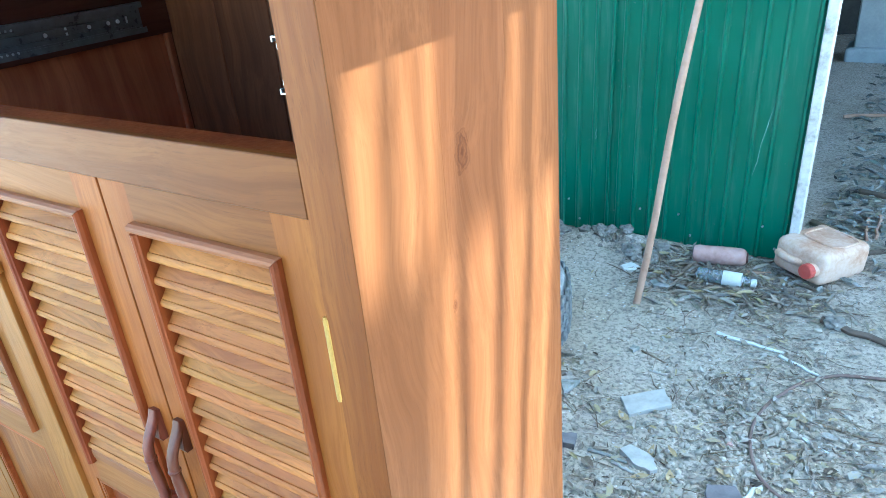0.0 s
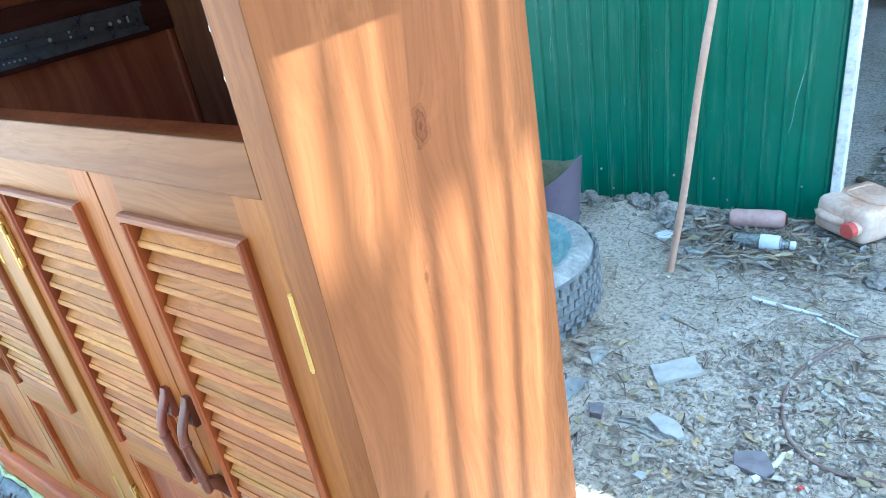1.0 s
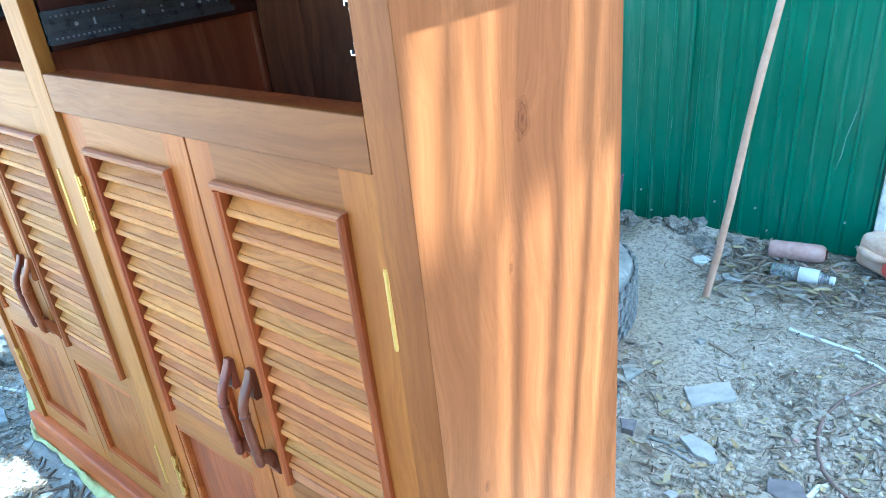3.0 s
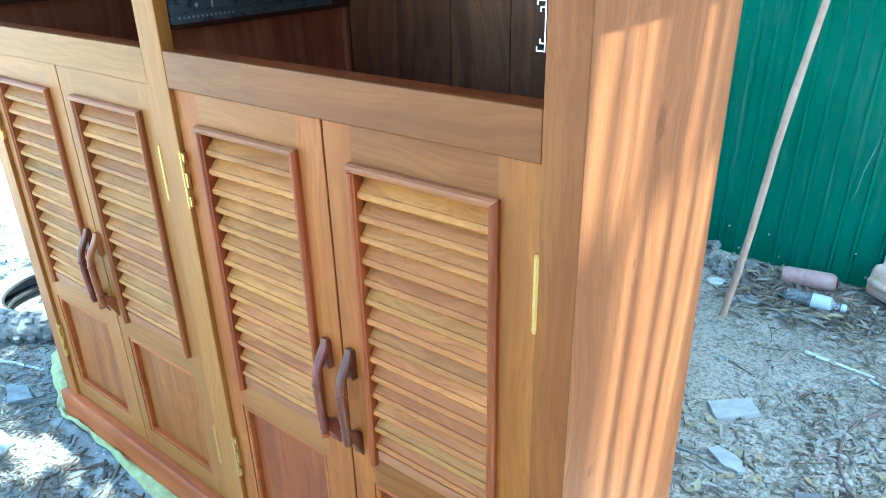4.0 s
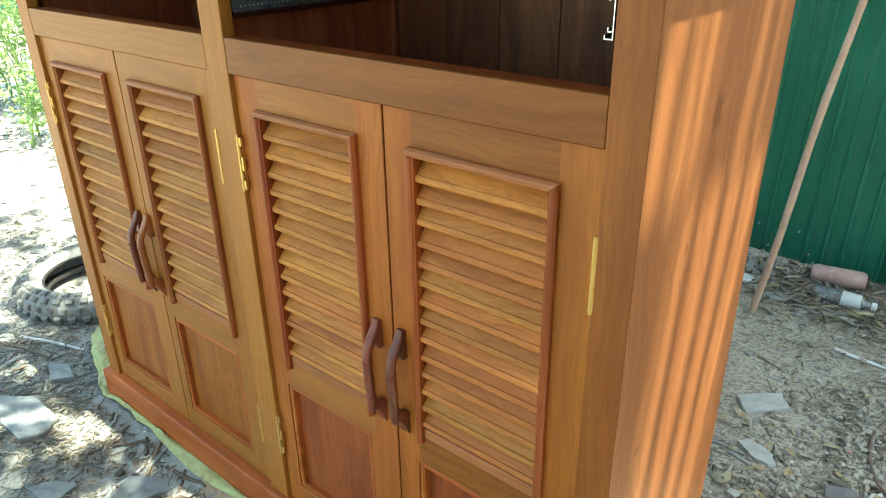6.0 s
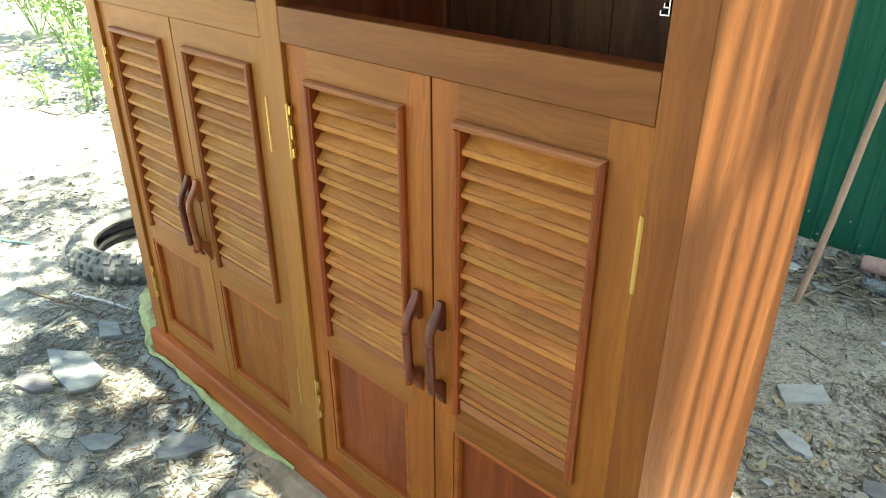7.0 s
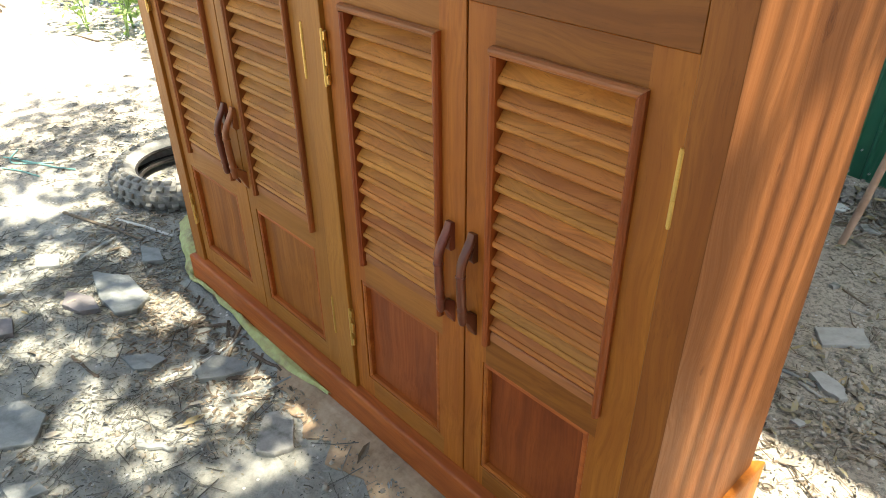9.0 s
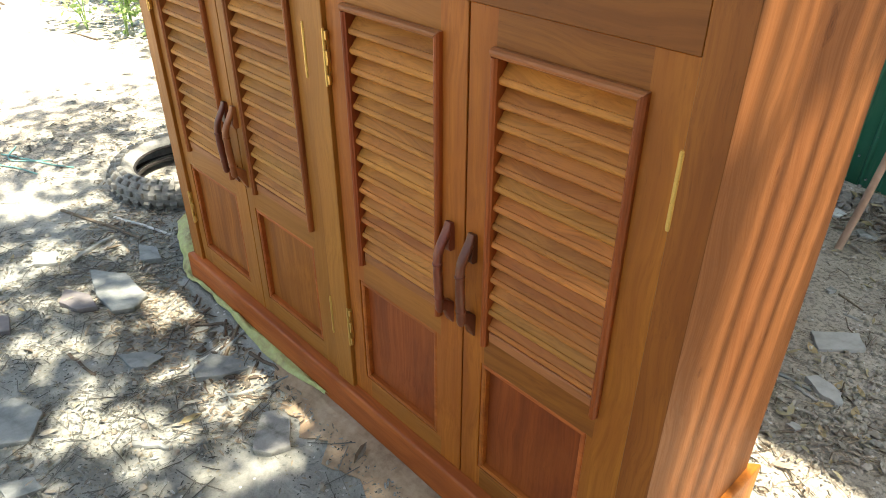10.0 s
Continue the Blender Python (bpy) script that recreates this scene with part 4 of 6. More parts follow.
def handle(door, x, timber=TEAK_HANDLE):
    """Turned wooden pull: wedge foot, strap sweeping out in an S, ringed barrel, slanting lower block."""
    bm = bmesh.new()
    f = FY
    # wedge between the strap and the door
    rings = []
    for zz, hw, deep in ((0.656, 0.0088, 0.010), (0.664, 0.0088, 0.0135), (0.680, 0.0085, 0.0100), (0.700, 0.0080, 0.0065), (0.7065, 0.0072, 0.0050)):
        rings.append([(x - hw, f + 0.001, zz), (x + hw, f + 0.001, zz), (x + hw * 0.92, f - deep, zz), (x - hw * 0.92, f - deep, zz)])
    sweep(bm, rings)
    strap = [(f - 0.0050, 0.7080, 0.0066, 0.0034), (f - 0.0062, 0.7030, 0.0072, 0.0040), (f - 0.0085, 0.6960, 0.0077, 0.0044), (f - 0.0130, 0.6870, 0.0082, 0.0048), (f - 0.0190, 0.6770, 0.0084, 0.0053),
             (f - 0.0250, 0.6670, 0.0083, 0.0060), (f - 0.0290, 0.6570, 0.0080, 0.0068), (f - 0.0305, 0.6470, 0.0078, 0.0074), (f - 0.0308, 0.6380, 0.0077, 0.0077)]
    rings = []
    for i, (yy, zz, hw, ht) in enumerate(strap):
        j0, j1 = strap[max(0, i - 1)], strap[min(len(strap) - 1, i + 1)]
        d = Vector((0, j1[0] - j0[0], j1[1] - j0[1])).normalized()
        nrm = Vector((0, -d.z, d.y))
        e = 0.42 + 0.58 * (i / (len(strap) - 1)) ** 2
        ring = []
        for k in range(16):
            a = 2 * math.pi * (k + 0.5) / 16
            ca, sa = math.cos(a), math.sin(a)
            ring.append(Vector((x, yy, zz)) + Vector((1, 0, 0)) * hw * math.copysign(abs(ca) ** e, ca) + nrm * ht * math.copysign(abs(sa) ** e, sa))
        rings.append(ring)
    sweep(bm, rings)
    bar = [(0.6400, 0.0076), (0.6385, 0.0091), (0.6355, 0.0091), (0.6335, 0.0075), (0.620, 0.0080), (0.602, 0.0085), (0.585, 0.0083), (0.571, 0.0075), (0.5690, 0.0090), (0.5655, 0.0090), (0.5630, 0.0077), (0.553, 0.0083), (0.542, 0.0078), (0.5365, 0.0055), (0.535, 0.0020)]
    tube(bm, [(x, f - 0.0308 + 0.060 * max(0.0, 0.625 - z), z) for z, _ in bar], [r for _, r in bar], 18)
    # the block slants down from the barrel's lower end to the door
    rings = []
    for yy, zz, hw, hh in ((f - 0.0245, 0.552, 0.0068, 0.009), (f - 0.018, 0.548, 0.0075, 0.012), (f - 0.010, 0.538, 0.0086, 0.017), (f - 0.003, 0.527, 0.0092, 0.022), (f + 0.001, 0.525, 0.0092, 0.023)):
        rings.append([(x + a * hw, yy, zz + b * hh) for a, b in ((-1, -0.85), (-0.85, -1), (0.85, -1), (1, -0.85), (1, 0.85), (0.85, 1), (-0.85, 1), (-1, 0.85))])
    sweep(bm, rings)
    part("handle", bm, timber, door, "turned dark red wooden pull handle" if timber is TEAK_HANDLE else "turned orange-brown wooden pull handle", smooth=True)


def door(x0, x1, lx0, lx1, px0, px1, hinge_x, hinge_side, handle_x, seed):
    """A door: frame, moulded louvre opening, blades, sunk lower panel, hinges and handle."""
    r = random.Random(seed)
    bm = bmesh.new()
    sl, sr = lx0 + 0.004, lx1 - 0.004
    xs_, zs_ = sorted({x0, sl, px0, px1, sr, x1}), [Z0, PZ0, PZ1, LZ0, LZ1, Z1]

    def solid(i, k):
        if not (0 <= i < len(xs_) - 1 and 0 <= k < len(zs_) - 1):
            return False
        mx = (xs_[i] + xs_[i + 1]) / 2
        return not ((k == 1 and px0 < mx < px1) or (k == 3 and sl < mx < sr))
    vf = [[[bm.verts.new((x, y, z)) for z in zs_] for x in xs_] for y in (FY, 0.031)]
    for i in range(len(xs_) - 1):
        for k in range(len(zs_) - 1):
            if not solid(i, k):
                continue
            rail_cell = xs_[i] >= sl - 1e-6 and xs_[i + 1] <= sr + 1e-6 and k in (0, 2, 4)
            fs = [bm.faces.new((v[i][k], v[i + 1][k], v[i + 1][k + 1], v[i][k + 1])) for v in vf]
            for di, dk, p, q in ((-1, 0, (i, k), (i, k + 1)), (1, 0, (i + 1, k), (i + 1, k + 1)), (0, -1, (i, k), (i + 1, k)), (0, 1, (i, k + 1), (i + 1, k + 1))):
                if not solid(i + di, k + dk):
                    fs.append(bm.faces.new((vf[0][p[0]][p[1]], vf[0][q[0]][q[1]], vf[1][q[0]][q[1]], vf[1][p[0]][p[1]])))
            for f in fs:
                f.material_index = 1 if rail_cell else (2 if seed == 4 and xs_[i] >= px1 - 1e-6 else 0)
    bmesh.ops.delete(bm, geom=[v for v in bm.verts if not v.link_faces], context="VERTS")
    bmesh.ops.recalc_face_normals(bm, faces=bm.faces)
    edges = [e for e in bm.edges if len(e.link_faces) == 2 and e.calc_face_angle(0) > 0.5]
    bmesh.ops.bevel(bm, geom=edges, offset=0.0009, segments=1, affect="EDGES")
    ob = part("door", bm, [TEAK_V if seed > 2 else TEAK_PALE_V, TEAK_H if seed == 4 else TEAK_PALE_H, TEAK_PALE], cab, "closed louvred teak door")
    # moulding round three sides of the louvres, its uprights running past the lower corners
    global TRIM_MITRE
    zt, zb = LZ1 + 0.010, LZ0 - 0.015
    TRIM_MITRE = [0.0, 1.0]
    part("moulding", trim_bar((lx0, zt), (lx1, zt), (0, -1)), TEAK_TRIM_PALE, ob, "pale reddish moulded strip")
    part("moulding", trim_bar((lx1, zb), (lx1, zt - 0.0007), (-1, 0)), TEAK_TRIM if seed > 2 else TEAK_TRIM_TAN, ob, "reddish moulded strip")
    TRIM_MITRE = [0.0, 0.0]
    part("moulding", trim_bar((lx0, zb), (lx0, zt - 0.0127), (1, 0)), TEAK_TRIM if seed > 2 else TEAK_TRIM_TAN, ob, "reddish moulded strip")
    part("sill_strip", boxed(lx0 + 0.0137, lx1 - 0.0137, FY - 0.003, FY + 0.022, LZ0 - 0.004, LZ0 + 0.0155, 0.002), TEAK_TRIM_PALE, ob)
    # blades
    me = slat_mesh(lx1 - lx0 - 0.024, TEAK_SLAT if seed > 2 else TEAK_SLAT_PALE)
    n, pitch = 14, 0.0328
    for k in range(n):
        s = new("slat", me)
        s.parent = ob
        wx, wz = (lx0 + lx1) / 2, 0.9605 - k * pitch
        s.location = Vector((wx, FY + 0.003, wz + r.uniform(-0.0008, 0.0008))) - ORIGIN["storage_cabinet"]
        s.rotation_euler = (r.uniform(-0.03, 0.03), r.uniform(-0.004, 0.004), 0)
    # sunk panel with its bead
    bm = boxed(px0, px1, 0.0215, 0.0285, PZ0, PZ1, 0.0)
    part("door_panel", bm, TEAK_PANEL if seed > 2 else TEAK_PANEL_TAN, ob, "dark red-brown sunk panel" if seed > 2 else "orange-brown sunk panel")
    TRIM_MITRE = [1.0, 1.0]
    for a, b, inn in (((px0, PZ1), (px1, PZ1), (0, -1)), ((px0, PZ0), (px1, PZ0), (0, 1)), ((px0, PZ0), (px0, PZ1), (1, 0)), ((px1, PZ0), (px1, PZ1), (-1, 0))):
        part("panel_bead", trim_bar(a, b, inn, 0.011, 0.005, 0.0145), TEAK_BASE, ob)
    for z in (0.859, 0.260):
        hinge(ob, hinge_x, z, hinge_side)
    handle(ob, handle_x, TEAK_HANDLE_PALE if seed == 2 else TEAK_HANDLE)
    return ob


door(-0.3938, -0.0515, -0.346, -0.1050, -0.349, -0.1205, -0.0505, -1, -0.3745, 4)
door(-0.7405, -0.3970, -0.686, -0.4485, -0.699, -0.4640, -0.7412, 1, -0.4275, 3)
door(-1.1449, -0.8045, -1.099, -0.8535, -1.116, -0.8680, -0.8040, -1, -1.1390, 2)
door(-1.4885, -1.1481, -1.436, -1.1960, -1.457, -1.2080, -1.4910, 1, -1.1790, 1)


# ---- things on the ground by the sheet wall ----
def gz(x, y):
    return ground_z(x, y)


def shard(name, outline, material, label, category, thick=0.014, lift=0.009, tilt=0.0, group="", wob=0.002, seed=0):
    """A broken flat piece: outline in plan, uneven faces, chipped edges."""
    r = random.Random(seed)
    cx, cy = sum(p[0] for p in outline) / len(outline), sum(p[1] for p in outline) / len(outline)
    ring = []
    n = len(outline)
    for i, (x, y) in enumerate(outline):
        x2, y2 = outline[(i + 1) % n]
        for u in (0.0, 0.33, 0.67):
            j = 0.0 if u == 0 else wob
            ring.append((x + (x2 - x) * u + r.uniform(-j, j), y + (y2 - y) * u + r.uniform(-j, j)))
    z0 = gz(cx, cy) + lift
    bm = bmesh.new()
    rings = []
    for shrink, h in ((0.97, -0.012), (1.0, 0.0), (1.0, thick * 0.75), (0.975, thick)):
        rings.append([(cx + (x - cx) * shrink, cy + (y - cy) * shrink, z0 + h + tilt * ((x - cx) + (y - cy)) + r.uniform(-0.0006, 0.0006)) for x, y in ring])
    sweep(bm, rings)
    return single(name, bm, material, (cx, cy, z0), label, category, group)


shard("stone_slab", [(-0.141, 1.163), (-0.042, 1.253), (-0.002, 1.192), (-0.092, 1.097)], SLAB, "grey rectangular offcut of flat stone on the dirt", "stone", 0.007, seed=1)
shard("mortar_shard", [(-0.067, 0.949), (-0.049, 0.977), (-0.012, 0.970), (0.022, 0.953), (0.040, 0.921), (0.026, 0.906), (-0.018, 0.913)], SLAB, "pale broken mortar shard among dry leaves", "shard", 0.007, seed=2)
shard("stone_chip", [(-0.325, 1.155), (-0.268, 1.175), (-0.288, 1.105)], MORTAR, "small pale triangular stone chip", "shard", 0.007, seed=3)
shard("glass_offcut", [(-0.40, 1.02), (-0.268, 1.035), (-0.285, 0.93), (-0.36, 0.87), (-0.42, 0.90)], STONE, "bluish grey flat offcut beside the tyre", "stone", 0.005, seed=4)
shard("purple_chip", [(0.155, 0.93), (0.215, 0.955), (0.25, 0.905), (0.235, 0.875), (0.165, 0.885)], STONE_MAUVE, "flat mauve stone chip", "shard", 0.008, seed=5)
shard("purple_chip", [(-0.225, 0.94), (-0.185, 0.955), (-0.175, 0.91), (-0.205, 0.905)], STONE_MAUVE, "small mauve stone chip", "shard", 0.008, seed=6)
shard("pale_flake", [(-0.415, 1.935), (-0.385, 1.975), (-0.345, 1.955), (-0.35, 1.915), (-0.39, 1.905)], WHITE_BIT, "pale flake of board beside the pole", "shard", 0.004, seed=31)
shard("pale_flake", [(-0.275, 1.855), (-0.235, 1.895), (-0.185, 1.87), (-0.20, 1.835), (-0.25, 1.825)], MORTAR, "thin grey flake among the dry leaves", "shard", 0.004, seed=32)
shard("pale_flake", [(-0.030, 0.757), (-0.018, 0.778), (0.004, 0.772), (-0.004, 0.752)], SLAB, "small pale flake on the dirt", "shard", 0.003, seed=33)
shard("pale_flake", [(-0.200, 1.408), (-0.196, 1.436), (-0.172, 1.428), (-0.184, 1.402)], MORTAR, "small pale flake on the dirt", "shard", 0.003, seed=34)
shard("pink_chip", [(0.163, 1.103), (0.169, 1.112), (0.178, 1.106), (0.172, 1.100)], PINK, "tiny pink plastic chip in the gravel", "shard", 0.003, seed=35)
shard("red_chip", [(0.300, 0.882), (0.306, 0.892), (0.315, 0.887), (0.309, 0.880)], RED_CAP, "tiny red plastic chip in the gravel", "shard", 0.004, seed=36)
# stones of the cabinet's open side of the yard
shard("flat_stone", [(-1.861, -0.227), (-1.755, -0.150), (-1.60, -0.150), (-1.566, -0.205), (-1.592, -0.262), (-1.70, -0.265)], STONE, "large flat grey stone lying in the dirt", "stone", 0.009, seed=7)
shard("flat_stone", [(-1.80, -0.325), (-1.715, -0.278), (-1.64, -0.285), (-1.665, -0.335), (-1.74, -0.362)], STONE_MAUVE, "flat mauve stone beside a larger grey one", "stone", 0.007, seed=8)
shard("mortar_shard", [(-0.925, -0.153), (-0.898, -0.105), (-0.86, -0.112), (-0.786, -0.160), (-0.800, -0.205), (-0.835, -0.232), (-0.872, -0.205)], MORTAR, "pale rough slab of broken mortar", "shard", 0.009, seed=9)
shard("flat_stone", [(-1.190, -0.205), (-1.215, -0.140), (-1.12, -0.075), (-1.085, -0.080), (-1.115, -0.160), (-1.150, -0.215)], STONE, "long grey stone shard with a stick across it", "stone", 0.008, seed=10)
shard("flat_stone", [(-1.42, -0.665), (-1.40, -0.58), (-1.30, -0.545), (-1.225, -0.60), (-1.27, -0.675)], STONE, "pale grey broken stone plate", "stone", 0.009, seed=11)
shard("flat_stone", [(-1.395, -0.325), (-1.355, -0.262), (-1.300, -0.235), (-1.290, -0.285), (-1.320, -0.318)], STONE, "small grey stone flake", "stone", 0.005, seed=12)
shard("flat_stone", [(-1.135, -0.695), (-1.10, -0.625), (-1.055, -0.62), (-1.07, -0.69)], STONE, "small pale stone flake", "stone", 0.007, seed=13)
shard("flat_stone", [(-1.83, -0.555), (-1.78, -0.49), (-1.70, -0.51), (-1.74, -0.575)], STONE_MAUVE, "mauve stone piece in the litter", "stone", 0.007, seed=14)
shard("flat_stone", [(-2.10, -0.33), (-2.05, -0.27), (-1.97, -0.29), (-2.02, -0.35)], STONE, "grey stone piece in the litter", "stone", 0.007, seed=15)
shard("flat_stone", [(-1.90, -0.05), (-1.84, -0.01), (-1.76, -0.03), (-1.80, -0.085)], STONE, "grey stone piece in the litter", "stone", 0.007, seed=16)

# cardboard under the cabinet's front, humped over a mound of dirt
bm = bmesh.new()
edge = [(-1.03, -0.045), (-0.985, -0.085), (-0.93, -0.080), (-0.905, -0.118), (-0.84, -0.098), (-0.80, -0.128), (-0.735, -0.088), (-0.70, -0.135), (-0.60, -0.100), (-0.52, -0.130), (-0.40, -0.10), (-0.25, -0.125), (-0.10, -0.10), (0.015, -0.07)]


def along(pts, u):
    q = u * (len(pts) - 1)
    i = min(int(q), len(pts) - 2)
    return Vector((*pts[i], 0)).lerp(Vector((*pts[i + 1], 0)), q - i)


layers = []
for below in (0.0, 0.003):
    grid = []
    for j in range(7):
        row = []
        for i in range(79):
            p = along(edge, i / 78)
            p.y += 0.006 * noise.noise(Vector((i * 0.9, 0, 3)))
            yy = p.y + (-0.0170 - p.y) * j / 6
            row.append(bm.verts.new((p.x, yy, max(0.0, gz(p.x, yy)) + 0.005 + 0.003 * noise.noise(Vector((p.x * 8, yy * 12, 5))) - below)))
        grid.append(row)
    layers.append(grid)
for k_, grid in enumerate(layers):
    for a, b in zip(grid, grid[1:]):
        for i in range(78):
            q = (a[i], a[i + 1], b[i + 1], b[i])
            bm.faces.new(q if k_ == 0 else q[::-1])
for i in range(78):
    bm.faces.new((layers[0][0][i], layers[1][0][i], layers[1][0][i + 1], layers[0][0][i + 1]))
single("cardboard_sheet", bm, CARDBOARD, (-0.5, -0.05, 0), "torn muddy cardboard laid under the cabinet's front", "cardboard")

# pale green tarpaulin, crumpled along the plinth
bm = bmesh.new()
outer = [(-1.93, 0.36), (-1.97, 0.25), (-1.965, 0.165), (-1.92, 0.105), (-1.83, 0.062), (-1.72, 0.022), (-1.63, -0.012), (-1.562, -0.031), (-1.42, -0.024), (-1.30, -0.031), (-1.15, -0.043), (-1.04, -0.046), (-0.95, -0.038), (-0.84, -0.022)]
inner = [(-1.561, 0.34), (-1.561, 0.26), (-1.561, 0.20), (-1.561, 0.14), (-1.561, 0.08), (-1.561, 0.03), (-1.561, 0.0), (-1.56, -0.0165), (-1.40, -0.0165), (-1.28, -0.0165), (-1.13, -0.0165), (-1.02, -0.0165), (-0.94, -0.0165), (-0.83, -0.0165)]
steps_u, steps_v = 90, 12
layers = []
for below in (0.0, 0.0025):
    rowsv = []
    for j in range(steps_v + 1):
        row = []
        for i in range(steps_u + 1):
            u, v = i / steps_u, j / steps_v
            p = along(outer, u).lerp(along(inner, u), v)
            crumple = 0.5 + noise.noise(Vector((p.x * 14, p.y * 14, 2))) + 0.5 * noise.noise(Vector((p.x * 45, p.y * 45, 4)))
            rise = 0.006 * v if u > 0.5 else 0.006 + 0.042 * min(1.0, (0.5 - u) / 0.12) * min(1.0, 0.4 + 2 * v)
            p.x += 0.006 * noise.noise(Vector((u * 30, v, 1)))
            p.y += 0.007 * noise.noise(Vector((u * 24, v, 7))) * (1 - v)
            z = 0.006 + max(0.0, gz(p.x, p.y)) + rise + 0.026 * max(0.0, crumple) * math.sin(math.pi * min(1, 0.15 + v * 0.8)) * (1 - 0.6 * u)
            row.append(bm.verts.new((p.x, p.y, z - below)))
        rowsv.append(row)
    layers.append(rowsv)
for n_, rowsv in enumerate(layers):
    for a, b in zip(rowsv, rowsv[1:]):
        for i in range(steps_u):
            q = (a[i], a[i + 1], b[i + 1], b[i])
            bm.faces.new(q if n_ == 0 else q[::-1])
for k in range(steps_u):
    bm.faces.new((layers[0][0][k], layers[1][0][k], layers[1][0][k + 1], layers[0][0][k + 1]))
single("tarpaulin", bm, TARP, (-1.4, 0.1, 0), "crumpled pale green tarpaulin sticking out under the cabinet", "tarpaulin", smooth=True)


# ---- tyres ----
def car_tyre():
    """A worn car tyre lying flat behind the cabinet."""
    c, R, H = Vector((-0.742, 1.312, 0.0)), 0.350, 0.222
    t = thing("car_tyre", c, "weathered grey car tyre lying flat on the dirt", "tyre", "tyres")
    z = gz(c.x, c.y) - 0.004
    prof = [(R - 0.05, z), (R - 0.015, z + 0.02), (R, z + 0.055), (R + 0.006, z + H / 2), (R, z + H - 0.055), (R - 0.014, z + H - 0.022), (R - 0.03, z + H - 0.03), (R - 0.03, z + 0.03)]
    bm = bmesh.new()
    lathe(bm, prof, (c.x, c.y, 0), 72)
    part("tread", bm, RUBBER_TREAD, t, smooth=True)
    prof = [(R - 0.0135, z + H - 0.0225), (R - 0.030, z + H - 0.010), (R - 0.055, z + H), (R - 0.078, z + H - 0.002), (R - 0.080, z + H - 0.02), (R - 0.03, z + H - 0.04)]
    bm = bmesh.new()
    lathe(bm, prof, (c.x, c.y, 0), 72)
    part("shoulder", bm, RUBBER_PALE, t, "pale dusty shoulder", smooth=True)
    prof = [(R - 0.0785, z + H - 0.0025), (R - 0.095, z + H - 0.012), (R - 0.105, z + H - 0.026), (R - 0.122, z + H - 0.024), (R - 0.150, z + H - 0.045), (R - 0.160, z + H - 0.060), (R - 0.158, z + H - 0.075), (R - 0.08, z + H - 0.05)]
    bm = bmesh.new()
    lathe(bm, prof, (c.x, c.y, 0), 72)
    part("sidewall", bm, TEAL_SIDE, t, "teal-stained sidewall", smooth=True)
    prof = [(R - 0.15, z + 0.01), (R - 0.03, z + 0.05), (R - 0.028, z + H - 0.06), (R - 0.155, z + H - 0.07), (R - 0.04, z + H - 0.08), (R - 0.045, z + 0.06), (R - 0.15, z + 0.02)]
    bm = bmesh.new()
    lathe(bm, prof, (c.x, c.y, 0), 48)
    part("inner_wall", bm, RUBBER_IN, t, smooth=True)
    # tread blocks, slanting in rows
    rr = random.Random(5)
    rows_t = 6
    me = None
    for row in range(rows_t):
        for k in range(46):
            a = 2 * math.pi * (k + 0.5 * (row % 2)) / 46
            if not (-1.7 < ((a + math.pi) % (2 * math.pi)) - math.pi < 1.4):
                continue
            if me is None:
                bm = bmesh.new()
                s = 0.016
                sweep(bm, [[(xx, y1 * sc, z1 * sc) for y1, z1 in ((-s, -0.012), (s * 0.7, -0.014), (s * 1.1, 0.010), (-s * 0.6, 0.013))] for xx, sc in ((-0.004, 1.0), (0.004, 0.95), (0.0055, 0.85))])
                bmesh.ops.recalc_face_normals(bm, faces=bm.faces)
                me = bpy.data.meshes.new("tread_block")
                bm.to_mesh(me)
                bm.free()
                me.materials.append(RUBBER_TREAD)
            o = new("tread_block", me)
            o.parent = t
            hz = 0.035 + (H - 0.075) * row / (rows_t - 1)
            bulge = 0.004 - 0.016 * ((hz - H / 2) / (H / 2)) ** 4
            o.location = ((R + bulge) * math.cos(a), (R + bulge) * math.sin(a), z + hz)
            o.rotation_euler = (rr.uniform(-0.08, 0.08), 0, a)


car_tyre()


